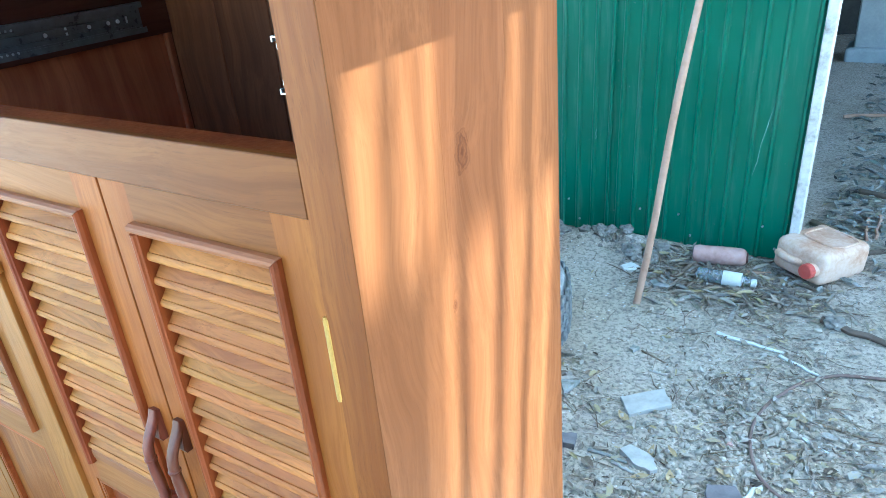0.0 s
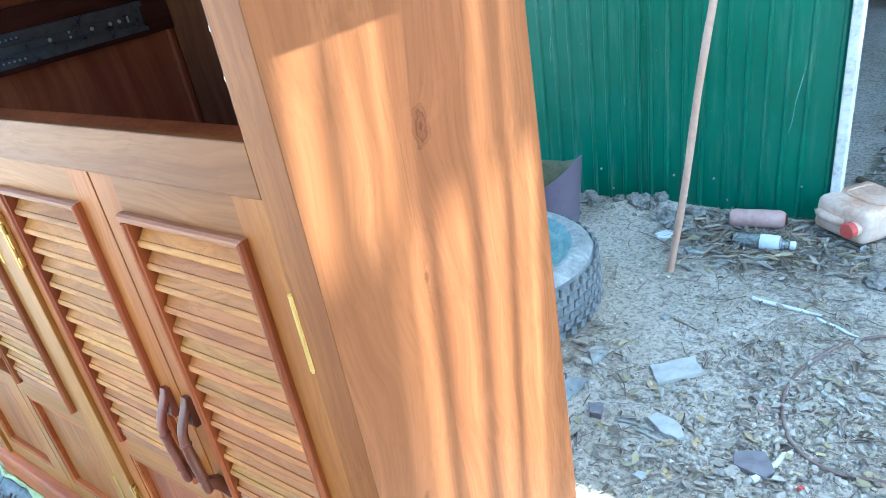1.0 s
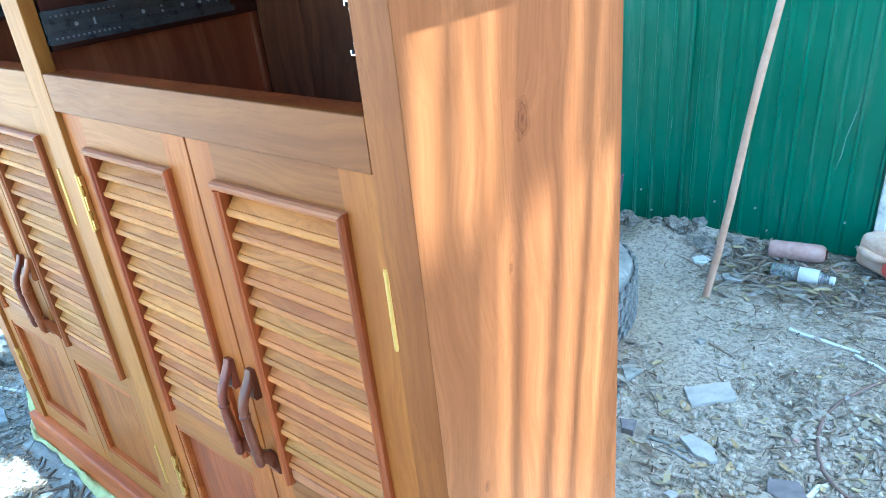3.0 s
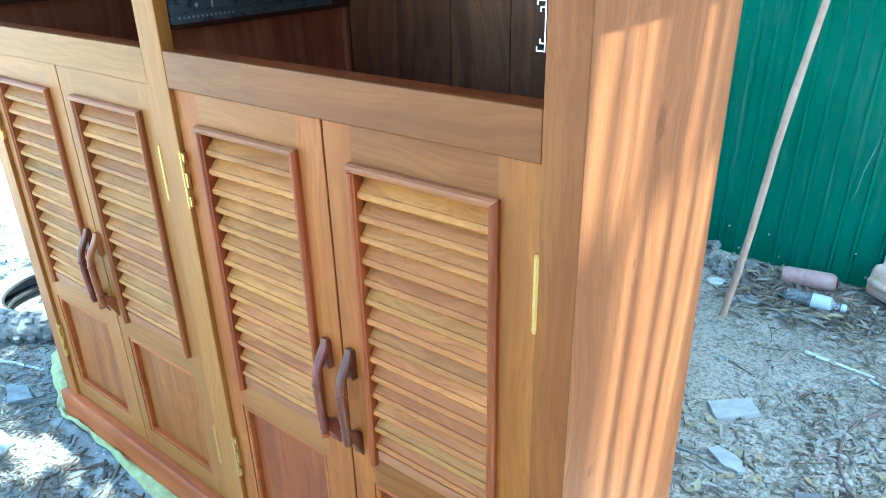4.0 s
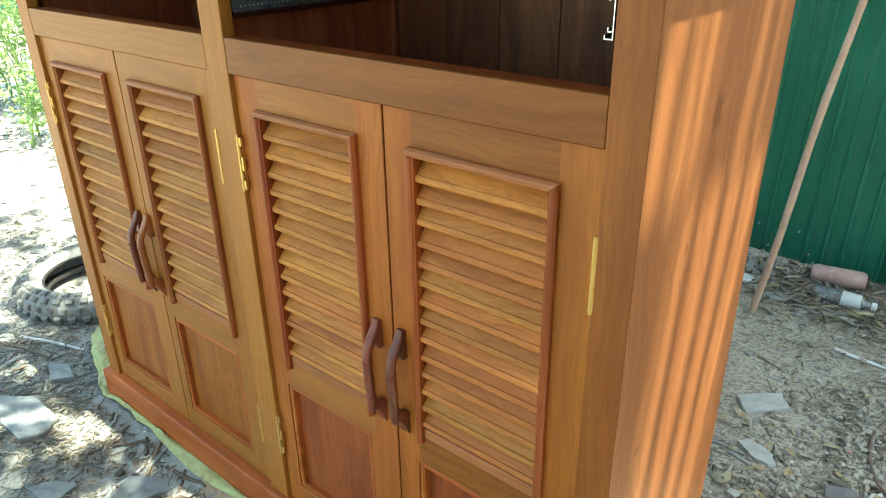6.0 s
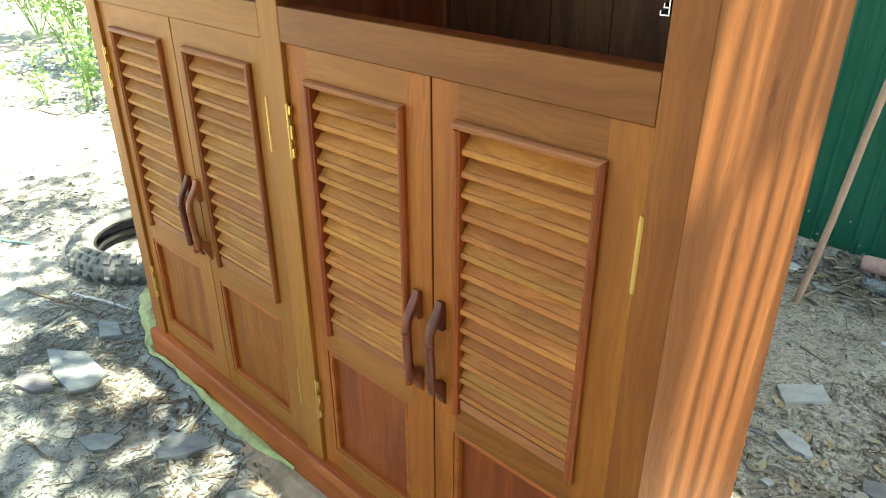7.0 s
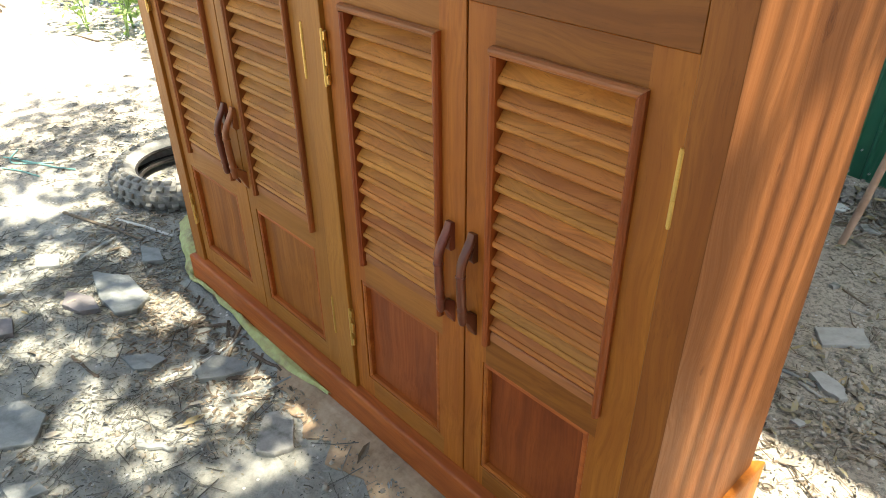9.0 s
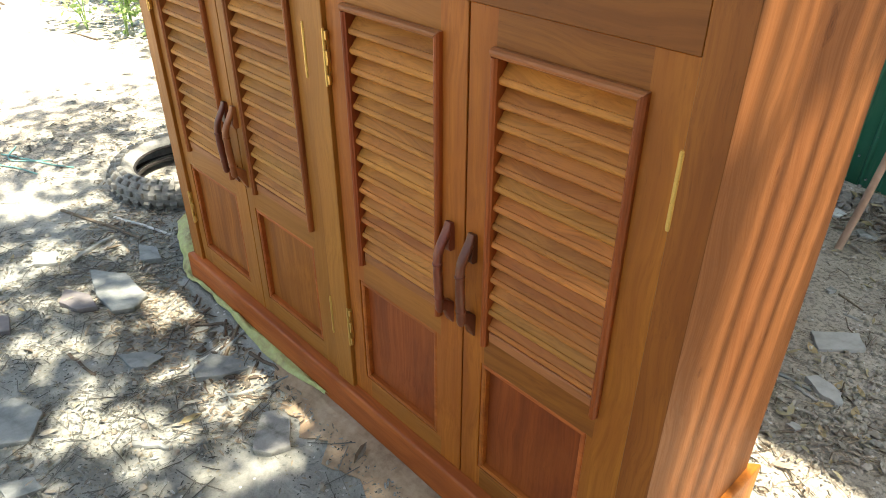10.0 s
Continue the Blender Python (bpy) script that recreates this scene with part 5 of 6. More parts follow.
def knobbly_tyre():
    """A knobbly motorcycle tyre lying flat at the cabinet's far end."""
    c = Vector((-2.285, 0.315, 0.0))
    R, r = 0.232, 0.051
    z = gz(c.x, c.y) + r + 0.012
    t = thing("motorcycle_tyre", c, "dusty knobbly motorcycle tyre lying flat on the ground", "tyre", "tyres")
    prof = []
    for k in range(15):
        a = math.radians(-152 + 304 * k / 14)
        prof.append((R + r * math.cos(a), z + r * 1.05 * math.sin(a)))
    bm = bmesh.new()
    lathe(bm, prof + [(p[0] * 0.5 + R * 0.5 - 0.003, p[1] * 0.9 + z * 0.1) for p in prof[::-1]], (c.x, c.y, 0), 64)
    part("carcass", bm, RUBBER, t, smooth=True)
    bm = bmesh.new()
    inner = [(R + (r - 0.009) * math.cos(math.radians(a)), z + (r - 0.009) * math.sin(math.radians(a))) for a in (-150, -100, -40, 0, 40, 100, 150)]
    lathe(bm, inner, (c.x, c.y, 0), 48, closed=False)
    part("lining", bm, RUBBER_IN, t, "black inner lining", smooth=True)
    # the stiff bead along each lip
    for s in (-1, 1):
        bm = bmesh.new()
        lathe(bm, [(R - r * 0.88 + 0.006 * math.cos(b), z + s * r * 0.5 + 0.006 * math.sin(b)) for b in (0, 1.05, 2.1, 3.14, 4.2, 5.24)], (c.x, c.y, 0), 48)
        part("bead", bm, RUBBER_IN, t, smooth=True)
    bm = bmesh.new()
    sweep(bm, [[(xx, sx * sc, sz * sc) for sx, sz in ((-0.0125, -0.010), (0.0125, -0.010), (0.0125, 0.010), (-0.0125, 0.010))] for xx, sc in ((-0.006, 1.12), (0.009, 0.95), (0.011, 0.8))])
    bmesh.ops.recalc_face_normals(bm, faces=bm.faces)
    me = bpy.data.meshes.new("knob")
    bm.to_mesh(me)
    bm.free()
    me.materials.append(RUBBER)
    n = 36
    for row, ang in enumerate((-62, -24, 14, 50, 82)):
        for k in range(n):
            a = 2 * math.pi * (k + 0.5 * (row % 2)) / n
            o = new("knob", me)
            o.parent = t
            q = math.radians(ang)
            o.matrix_basis = Matrix.Translation((math.cos(a) * (R + r * math.cos(q)), math.sin(a) * (R + r * math.cos(q)), z + r * math.sin(q))) @ Matrix.Rotation(a, 4, "Z") @ Matrix.Rotation(-q, 4, "Y")


knobbly_tyre()

# ---- cut bucket ----
bc = Vector((-0.875, 1.93, 0))
bz = gz(bc.x, bc.y)
bm = bmesh.new()
rings_o, rings_i = [], []
steps = 40
for k in range(steps):
    a = 2 * math.pi * k / steps
    top = 0.215 + 0.060 * max(0.0, math.cos(a - 0.1)) ** 2.2 + 0.015 * math.cos(2 * a)
    ro, ri = 0.135, 0.165
    ca, sa = math.cos(a), math.sin(a)
    ring = []
    for rr_, hh in ((ro, 0.0), ((ro + ri) / 2, top * 0.5), (ri, top), (ri - 0.0035, top), ((ro + ri) / 2 - 0.0035, top * 0.5), (ro - 0.003, 0.006)):
        ring.append(bm.verts.new((bc.x + rr_ * ca, bc.y + rr_ * sa, bz + hh)))
    rings_o.append(ring)
for k in range(steps):
    a, b = rings_o[k], rings_o[(k + 1) % steps]
    for i in range(5):
        f = bm.faces.new((a[i], b[i], b[i + 1], a[i + 1]))
        f.material_index = 1 if i >= 3 else 0
bm.faces.new([r[0] for r in rings_o][::-1])
f = bm.faces.new([r[5] for r in rings_o])
f.material_index = 1
single("cut_bucket", bm, [BUCKET, BUCKET_IN], bc + Vector((0, 0, bz)), "mauve-grey plastic bucket with a cut slanting rim", "bucket", smooth=True)

# ---- pole leaning on the sheet ----
bm = bmesh.new()
pts = [(-0.274 + 0.056 * u + 0.004 * math.sin(u * 7), 1.70 + 0.345 * u + 0.003 * math.sin(u * 5), -0.005 + 0.97 * u) for u in (0, 0.15, 0.3, 0.45, 0.6, 0.75, 0.9, 1.05, 1.2, 1.36)]
tube(bm, pts, [0.0125, 0.0128, 0.0122, 0.013, 0.0124, 0.0135, 0.0122, 0.0125, 0.012, 0.011], 10)
single("wooden_pole", bm, POLE_WOOD, (-0.274, 1.70, 0), "thin bare wooden pole leaning on the green sheet", "pole", smooth=True)


# ---- jerrycan, bottles ----
def jerrycan():
    m = Matrix.Translation((0.232, 2.165, gz(0.22, 2.17) + 0.068)) @ Euler((radians(-5), radians(3), radians(-31))).to_matrix().to_4x4() @ Matrix.Scale(0.84, 4)
    t = thing("jerrycan", (0.232, 2.165, gz(0.22, 2.17)), "cream plastic jerrycan lying on its side", "jerrycan")
    bm = boxed(-0.125, 0.125, -0.13, 0.17, -0.078, 0.078, 0.034, 4)
    for v in bm.verts:
        # shoulder slopes to the neck side
        if v.co.y < -0.05:
            v.co.z *= 1 + 0.9 * (v.co.y + 0.05)
            v.co.x *= 1 + 0.5 * (v.co.y + 0.05)
    bmesh.ops.transform(bm, matrix=m, verts=bm.verts)
    body = part("body", bm, JERRY, t, smooth=True)
    bm = bmesh.new()
    ring = []
    for k in range(28):
        a = 2 * math.pi * k / 28
        e = 0.45
        ca, sa = math.cos(a), math.sin(a)
        ring.append(Vector((0.01 + 0.085 * math.copysign(abs(ca) ** e, ca), 0.045 + 0.085 * math.copysign(abs(sa) ** e, sa), 0.0785)))
    tube(bm, ring + ring[:1], 0.005, 6)
    bmesh.ops.transform(bm, matrix=m, verts=bm.verts)
    part("embossed_frame", bm, JERRY, body, smooth=True)
    bm = bmesh.new()
    tube(bm, [(-0.092, -0.105, 0.0), (-0.088, -0.132, 0.004), (-0.055, -0.146, 0.006), (-0.015, -0.146, 0.004), (0.010, -0.130, 0.0), (0.014, -0.105, 0.0)], [0.019, 0.019, 0.018, 0.018, 0.019, 0.020], 10)
    bmesh.ops.transform(bm, matrix=m, verts=bm.verts)
    part("handle", bm, JERRY, t, smooth=True)
    bm = bmesh.new()
    tube(bm, [(0.075, -0.120, -0.005), (0.075, -0.150, -0.005)], [0.032, 0.028], 20)
    bmesh.ops.transform(bm, matrix=m, verts=bm.verts)
    part("neck", bm, JERRY, t, smooth=True)
    bm = bmesh.new()
    rings = []
    for yy, rr_ in ((-0.145, 0.030), (-0.148, 0.0325), (-0.172, 0.0315), (-0.176, 0.028)):
        rings.append([(0.075 + rr_ * (1.0 if k % 2 else 0.965) * math.cos(2 * math.pi * k / 40), yy, -0.005 + rr_ * (1.0 if k % 2 else 0.965) * math.sin(2 * math.pi * k / 40)) for k in range(40)])
    sweep(bm, rings)
    bmesh.ops.transform(bm, matrix=m, verts=bm.verts)
    part("cap", bm, RED_CAP, t, "faded red ribbed cap")


jerrycan()

t = thing("pink_bottle", (-0.085, 2.095, 0), "dusty pink plastic bottle lying against the sheet", "bottle", "discarded bottles")
pz = gz(-0.08, 2.09) + 0.034
a0, a1 = Vector((-0.182, 2.085, pz)), Vector((0.005, 2.112, pz + 0.004))
bm = bmesh.new()
prof = [(0.0, 0.020), (0.02, 0.031), (0.10, 0.035), (0.3, 0.034), (0.6, 0.035), (0.9, 0.034), (0.97, 0.029), (1.0, 0.022)]
tube(bm, [a0.lerp(a1, u) for u, _ in prof], [r for _, r in prof], 20)
part("body", bm, PINK, t, smooth=True)
bm = bmesh.new()
tube(bm, [a0.lerp(a1, u) for u in (0.995, 1.03, 1.035)], [0.020, 0.019, 0.010], 16)
part("rim", bm, BATTEN, t, "dark open end", smooth=True)

t = thing("water_bottle", (-0.03, 1.955, 0), "clear crumpled plastic bottle with a white label", "bottle", "discarded bottles")
pz = gz(-0.03, 1.955) + 0.026
a0, a1 = Vector((-0.135, 1.955, pz)), Vector((0.068, 1.968, pz - 0.003))
bm = bmesh.new()
prof = [(0.0, 0.018), (0.03, 0.027), (0.12, 0.026), (0.20, 0.0285), (0.30, 0.026), (0.42, 0.0285), (0.55, 0.027), (0.66, 0.0285), (0.78, 0.024), (0.88, 0.014), (0.93, 0.012)]
tube(bm, [a0.lerp(a1, u) for u, _ in prof], [r for _, r in prof], 18)
part("body", bm, BOTTLE, t, smooth=True)
bm = bmesh.new()
tube(bm, [a0.lerp(a1, u) for u in (0.45, 0.50, 0.73, 0.76)], [0.0288, 0.0293, 0.0292, 0.0285], 18)
part("label_wrap", bm, WHITE_BIT, t, "white paper label", smooth=True)
bm = bmesh.new()
tube(bm, [a0.lerp(a1, u) for u in (0.92, 0.93, 1.0, 1.01)], [0.013, 0.0155, 0.0155, 0.012], 16)
part("cap", bm, WHITE_BIT, t, "white cap", smooth=True)


# ---- cable, sticks, string ----
def on_ground(pts, lift, n=40):
    """A smooth line through points in plan, lying on the dirt."""
    out = []
    for i in range(n + 1):
        q = i / n * (len(pts) - 1)
        k = min(int(q), len(pts) - 2)
        u = q - k
        p0, p1, p2, p3 = (Vector(pts[max(0, min(len(pts) - 1, k + d))]) for d in (-1, 0, 1, 2))
        p = 0.5 * ((2 * p1) + (p2 - p0) * u + (2 * p0 - 5 * p1 + 4 * p2 - p3) * u * u + (3 * p1 - p0 - 3 * p2 + p3) * u ** 3)
        out.append((p.x, p.y, gz(p.x, p.y) + lift))
    return out


bm = bmesh.new()
tube(bm, on_ground([(0.75, 1.60), (0.5, 1.561), (0.352, 1.51), (0.242, 1.36), (0.206, 1.19), (0.259, 1.02), (0.362, 0.965), (0.468, 0.978), (0.62, 0.95)], 0.008, 70), 0.0046, 8)
single("cable", bm, HOSE, (0.242, 1.36, 0), "loop of brown cable lying on the dirt", "cable", smooth=True)


def stick(a, b, r, material, label, name="stick", sag=0.0, lift=None, seed=0):
    rr_ = random.Random(seed)
    bm = bmesh.new()
    pts, rad = [], []
    for i in range(7):
        u = i / 6
        x, y = a[0] + (b[0] - a[0]) * u + rr_.uniform(-1, 1) * min(r * 0.6, 0.006), a[1] + (b[1] - a[1]) * u + rr_.uniform(-1, 1) * min(r * 0.6, 0.006)
        z = gz(x, y) + r * 0.8 if lift is None else lift[0] + (lift[1] - lift[0]) * u
        pts.append((x, y, z))
        rad.append(r * (1.1 - 0.4 * u))
    tube(bm, pts, rad, 6)
    return single(name, bm, material, (a[0], a[1], 0), label, "stick", "fallen sticks")


for i, (a, b, r, m_, l_) in enumerate((
        ((0.017, 1.614), (0.228, 1.573), 0.007, WHITE_BIT, "peeled white stick on the dirt"),
        ((0.215, 1.560), (0.340, 1.50), 0.005, WHITE_BIT, "peeled white stick on the dirt"),
        ((0.284, 1.237), (0.396, 1.182), 0.005, WHITE_BIT, "pale thin stick on the dirt"),
        ((0.250, 1.30), (0.60, 1.275), 0.004, TWIG, "thin dry twig on the dirt"),
        ((-0.140, 0.926), (-0.035, 0.921), 0.005, STONE, "flat grey splinter of wood"),
        ((-0.074, 0.905), (-0.010, 0.893), 0.0045, SLAB, "pale splinter beside the mortar shard"),
        ((-0.164, 1.422), (-0.072, 1.391), 0.003, TWIG, "thin dry twig on the dirt"),
        ((-0.110, 1.338), (-0.060, 1.336), 0.004, SLAB, "short pale peeled twig on the dirt"),
        ((-0.047, 0.814), (-0.014, 0.807), 0.0025, SLAB, "short pale peeled twig on the dirt"),
        ((-0.040, 0.715), (0.018, 0.786), 0.0032, TWIG, "thin dry twig on the dirt"),
        ((0.21, 0.86), (0.265, 0.99), 0.008, WHITE_BIT, "pale peeled stick on the dirt"),
        ((0.02, 2.06), (0.10, 2.085), 0.008, POLE_WOOD, "short pale stick beside the bottles"),
        ((0.155, 2.10), (0.150, 1.96), 0.006, WHITE_BIT, "short pale stick under the jerrycan"),
        ((-0.02, 2.01), (0.13, 2.07), 0.006, TWIG, "dry twig beside the bottles"),
        ((0.30, 1.81), (0.55, 1.72), 0.012, BARK, "dark gnarled stick on the dirt"),
        ((0.16, 2.62), (0.30, 2.50), 0.014, TWIG, "dark plank end by the shed opening"),
        ((0.36, 2.72), (0.37, 2.50), 0.008, POLE_WOOD, "pale stick by the shed opening"),
        ((0.40, 2.76), (0.40, 2.52), 0.008, POLE_WOOD, "pale stick by the shed opening"),
        ((0.26, 2.30), (0.62, 2.55), 0.011, BARK, "dark branch by the shed opening"),
        ((0.45, 2.22), (0.80, 2.30), 0.009, TWIG, "grey branch by the shed opening"),
        ((0.30, 3.0), (0.75, 2.85), 0.013, BARK, "dark branch on the shed floor"),
        ((0.22, 2.40), (0.28, 2.33), 0.012, WHITE_BIT, "pale splinter at the foot of the post"),
        ((0.12, 4.2), (0.55, 4.35), 0.010, POLE_WOOD, "pale stick on the shed floor"),
        ((-1.235, -0.285), (-1.215, -0.06), 0.004, WHITE_BIT, "pale split stick in the litter"),
        ((-1.19, -0.215), (-1.205, -0.035), 0.007, STONE, "grey weathered stick across a stone"),
        ((-1.13, -0.19), (-1.25, -0.02), 0.006, TWIG, "dark thin stick across a stone"),
        ((-1.96, -0.245), (-2.03, -0.087), 0.009, STONE, "grey weathered stick in the litter"),
        ((-1.50, -0.42), (-1.36, -0.40), 0.005, BARK, "dark bark piece in the litter"),
        ((-2.35, -0.15), (-1.95, -0.02), 0.006, TWIG, "thin dry twig in the litter"),
        ((-2.16, -0.03), (-1.90, 0.065), 0.006, WHITE_BIT, "pale stick beside the tarpaulin"),
        ((-1.62, -0.75), (-1.38, -0.72), 0.006, TWIG, "thin dry twig in the litter"),
        ((-1.05, -0.42), (-0.98, -0.36), 0.008, STONE, "grey wood chip in the litter"),
        ((-5.85, 0.58), (-6.5, 0.62), 0.012, BARK, "weathered branch on the sunlit dirt"),
        ((-6.00, 0.64), (-6.9, 0.70), 0.010, BARK, "weathered branch on the sunlit dirt"),
        ((-6.10, 0.60), (-6.6, 0.78), 0.008, STONE, "grey branch on the sunlit dirt"),
        ((-6.25, 0.72), (-7.0, 0.62), 0.009, BARK, "weathered branch on the sunlit dirt"),
        ((-4.55, 0.80), (-4.85, 0.74), 0.006, BARK, "short dark stick on the sunlit dirt"),
        ((-4.40, 0.66), (-4.72, 0.69), 0.005, STONE, "thin grey stick on the sunlit dirt"))):
    stick(a, b, r, m_, l_, seed=i)

rk = random.Random(77)
for i in range(24):
    a = (rk.uniform(-1.46, -1.02), rk.uniform(-0.19, -0.06))
    turn_by, long_by = rk.gauss(0.7, 0.6), rk.uniform(0.07, 0.19)
    stick(a, (a[0] + long_by * math.cos(turn_by), min(-0.05, a[1] + long_by * math.sin(turn_by))), rk.uniform(0.0026, 0.0062), BARK if i % 3 else STONE, "thin dark stick strewn beside the tarpaulin", seed=100 + i)

for i, pts in enumerate((((-3.05, -0.17), (-2.93, -0.11), (-2.80, -0.045), (-2.70, 0.01)), ((-2.98, -0.24), (-2.86, -0.16), (-2.74, -0.12)), ((-3.1, -0.10), (-2.96, -0.16), (-2.84, -0.03)))):
    bm = bmesh.new()
    tube(bm, on_ground(list(pts), 0.006, 20), 0.0035, 6)
    single("string", bm, STRING, (pts[0][0], pts[0][1], 0), "teal plastic string tangled in the litter", "string", "strings")




# ---- single larger leaves that lie round the mortar shard ----
def fallen_leaf(x, y, long_by, wide, turn, curl, label):
    """A dry leaf: pointed blade folded along its midrib, the tip curling up, with a stalk."""
    bm = bmesh.new()
    rows = []
    c, s_ = math.cos(turn), math.sin(turn)
    for i in range(8):
        u = i / 7
        hw = wide * 0.5 * math.sin(math.pi * min(0.985, 0.04 + u * 0.95)) ** 0.8
        row = []
        for k in (-1, -0.5, 0, 0.5, 1):
            px, py = (u - 0.5) * long_by, k * hw
            pz = 0.004 + curl * (u - 0.4) ** 2 * long_by + abs(k) * hw * 0.35 + 0.0012 * math.sin(9 * u + 3 * k)
            wx, wy = x + px * c - py * s_, y + px * s_ + py * c
            row.append(bm.verts.new((wx, wy, gz(x, y) + pz)))
        rows.append(row)
    for a, b in zip(rows, rows[1:]):
        for k in range(4):
            bm.faces.new((a[k], a[k + 1], b[k + 1], b[k]))
    z = gz(x, y) + 0.005
    tube(bm, [(x - (0.5 * long_by + 0.016) * c, y - (0.5 * long_by + 0.016) * s_, z), (x - 0.5 * long_by * c, y - 0.5 * long_by * s_, z)], [0.0008, 0.0008], 5)
    return single("fallen_leaf", bm, LEAF_YELLOW, (x, y, 0), label, "leaf", "fallen leaves", smooth=True)


for x, y, long_by, wide, turn, curl in ((0.008, 0.887, 0.055, 0.022, 0.6, 0.3), (0.003, 0.986, 0.050, 0.020, 1.5, 0.9), (0.073, 0.914, 0.048, 0.026, 1.9, 0.8), (-0.104, 1.086, 0.048, 0.030, 2.6, 1.0), (0.052, 1.011, 0.050, 0.018, 2.4, 0.5),
                                       (0.043, 0.789, 0.052, 0.020, 2.3, 0.4), (0.115, 0.840, 0.046, 0.022, 0.3, 0.7), (0.180, 0.990, 0.050, 0.020, 2.9, 0.6)):
    fallen_leaf(x, y, long_by * 0.85, wide * 0.8, turn, curl, "yellow-brown dry leaf lying on the dirt")

# ---- clods along the sheet wall ----
def clod(x, y, s, material, label, name="dirt_clod", seed=0, group="clods", flat=0.75):
    bm = bmesh.new()
    bmesh.ops.create_icosphere(bm, subdivisions=3, radius=s)
    z = gz(x, y)
    for v in bm.verts:
        p = v.co.copy()
        k = 1 + 0.45 * noise.noise(p * (1.4 / s) + Vector((seed * 3.1, 0, 0))) + 0.34 * noise.noise(p * (3.9 / s) + Vector((0, seed, 0))) + 0.22 * noise.noise(p * (8.0 / s))
        v.co = Vector((p.x * k + x, p.y * k + y, p.z * k * flat + z + s * 0.35))
    return single(name, bm, material, (x, y, z), label, "clod", group)


rc = random.Random(8)
CLOD = rough_stuff("dirt_clod", [(0.13, 0.115, 0.098), (0.24, 0.22, 0.195), (0.35, 0.33, 0.30)], 26, 0.95, 1.0)
for i in range(52):
    x = rc.uniform(-0.86, -0.24)
    y = 2.13 + rc.gauss(0, 0.045) - 0.10 * (x + 0.24 > -0.25) * rc.random()
    clod(x, min(y, 2.165), 0.008 + 0.026 * rc.random() ** 1.8, CLOD, "crumbly grey dirt clod at the foot of the sheet", seed=i)
SOIL = rough_stuff("brown_soil", [(0.07, 0.060, 0.050), (0.13, 0.112, 0.092), (0.20, 0.175, 0.145)], 30, 0.95, 1.0)
for i in range(30):
    x, y = rc.gauss(-1.17, 0.09), rc.gauss(-0.105, 0.030)
    clod(x, min(y, -0.055), 0.003 + 0.009 * rc.random() ** 2, SOIL, "crumbly brown lump of soil beside the tarpaulin", seed=60 + i, name="soil_lump", group="soil lumps", flat=0.6)
clod(0.335, 1.80, 0.030, CLOD, "pale lump of dirt beside a stick", seed=50)

# ---- weeds in the sun ----
def weed(x, y, h, n, seed):
    r = np.random.default_rng(seed)
    t = thing("weed", (x, y, 0), "bright green leafy weed in full sun", "plant", "weeds")
    pl, sz = [], []
    for k in range(n):
        a, lean = r.uniform(0, 2 * math.pi), r.uniform(0.05, 0.4)
        hh = h * r.uniform(0.55, 1.0)
        pts = [(x + lean * u * u * math.cos(a), y + lean * u * u * math.sin(a), hh * u) for u in (0, 0.3, 0.6, 1.0)]
        bm = bmesh.new()
        tube(bm, pts, [0.005, 0.0042, 0.003, 0.0015], 5)
        part("stem", bm, WEED, t)
        for _ in range(30):
            u = r.uniform(0.15, 1.0)
            pl.append((x + lean * u * u * math.cos(a) + r.normal(0, 0.05), y + lean * u * u * math.sin(a) + r.normal(0, 0.05), hh * u + r.normal(0, 0.03)))
            sz.append(r.uniform(0.03, 0.075))
    v, f = leaves_mesh(pl, sz, 0.5, 0.62, seed)
    bm = bmesh.new()
    vs = [bm.verts.new(p) for p in v]
    for q in f:
        bm.faces.new([vs[i] for i in q])
    ob = part("leaves", bm, WEED, t)
    tagged(ob, kind="stuff")


for i, (x, y, h, n) in enumerate(((-4.50, 0.98, 0.75, 4), (-4.72, 1.10, 1.0, 4), (-4.35, 1.15, 0.6, 3), (-4.85, 0.85, 0.55, 3), (-5.4, 1.6, 1.1, 4), (-5.9, 1.4, 0.9, 4), (-6.4, 2.0, 1.3, 5))):
    weed(x, y, h, n, 20 + i)

def shrub(x, y, wide, h, n, seed):
    """A low leafy bush: thin stems from one root and a loose mass of small leaves."""
    r = np.random.default_rng(seed)
    t = thing("shrub", (x, y, 0), "pale green leafy shrub at the yard's edge", "shrub", "shrubs")
    pl = []
    for k in range(9):
        a, reach, hh = r.uniform(0, 2 * math.pi), r.uniform(0.3, 1.0) * wide, h * r.uniform(0.6, 1.0)
        pts = [(x + reach * u * math.cos(a), y + reach * u * math.sin(a), hh * (u ** 0.7)) for u in (0, 0.25, 0.5, 0.75, 1.0)]
        bm = bmesh.new()
        tube(bm, pts, [0.006, 0.005, 0.004, 0.003, 0.0015], 5)
        part("stem", bm, WEED, t)
        for _ in range(n // 9):
            u = r.uniform(0.3, 1.05)
            pl.append((x + reach * u * math.cos(a) + r.normal(0, 0.10), y + reach * u * math.sin(a) + r.normal(0, 0.10), hh * (u ** 0.7) + r.normal(0, 0.07)))
    v, f = leaves_mesh(pl, r.uniform(0.045, 0.085, len(pl)), 0.5, 0.55, seed)
    bm = bmesh.new()
    vs = [bm.verts.new(p) for p in v]
    for q in f:
        bm.faces.new([vs[i] for i in q])
    tagged(part("leaves", bm, WEED, t), kind="stuff")


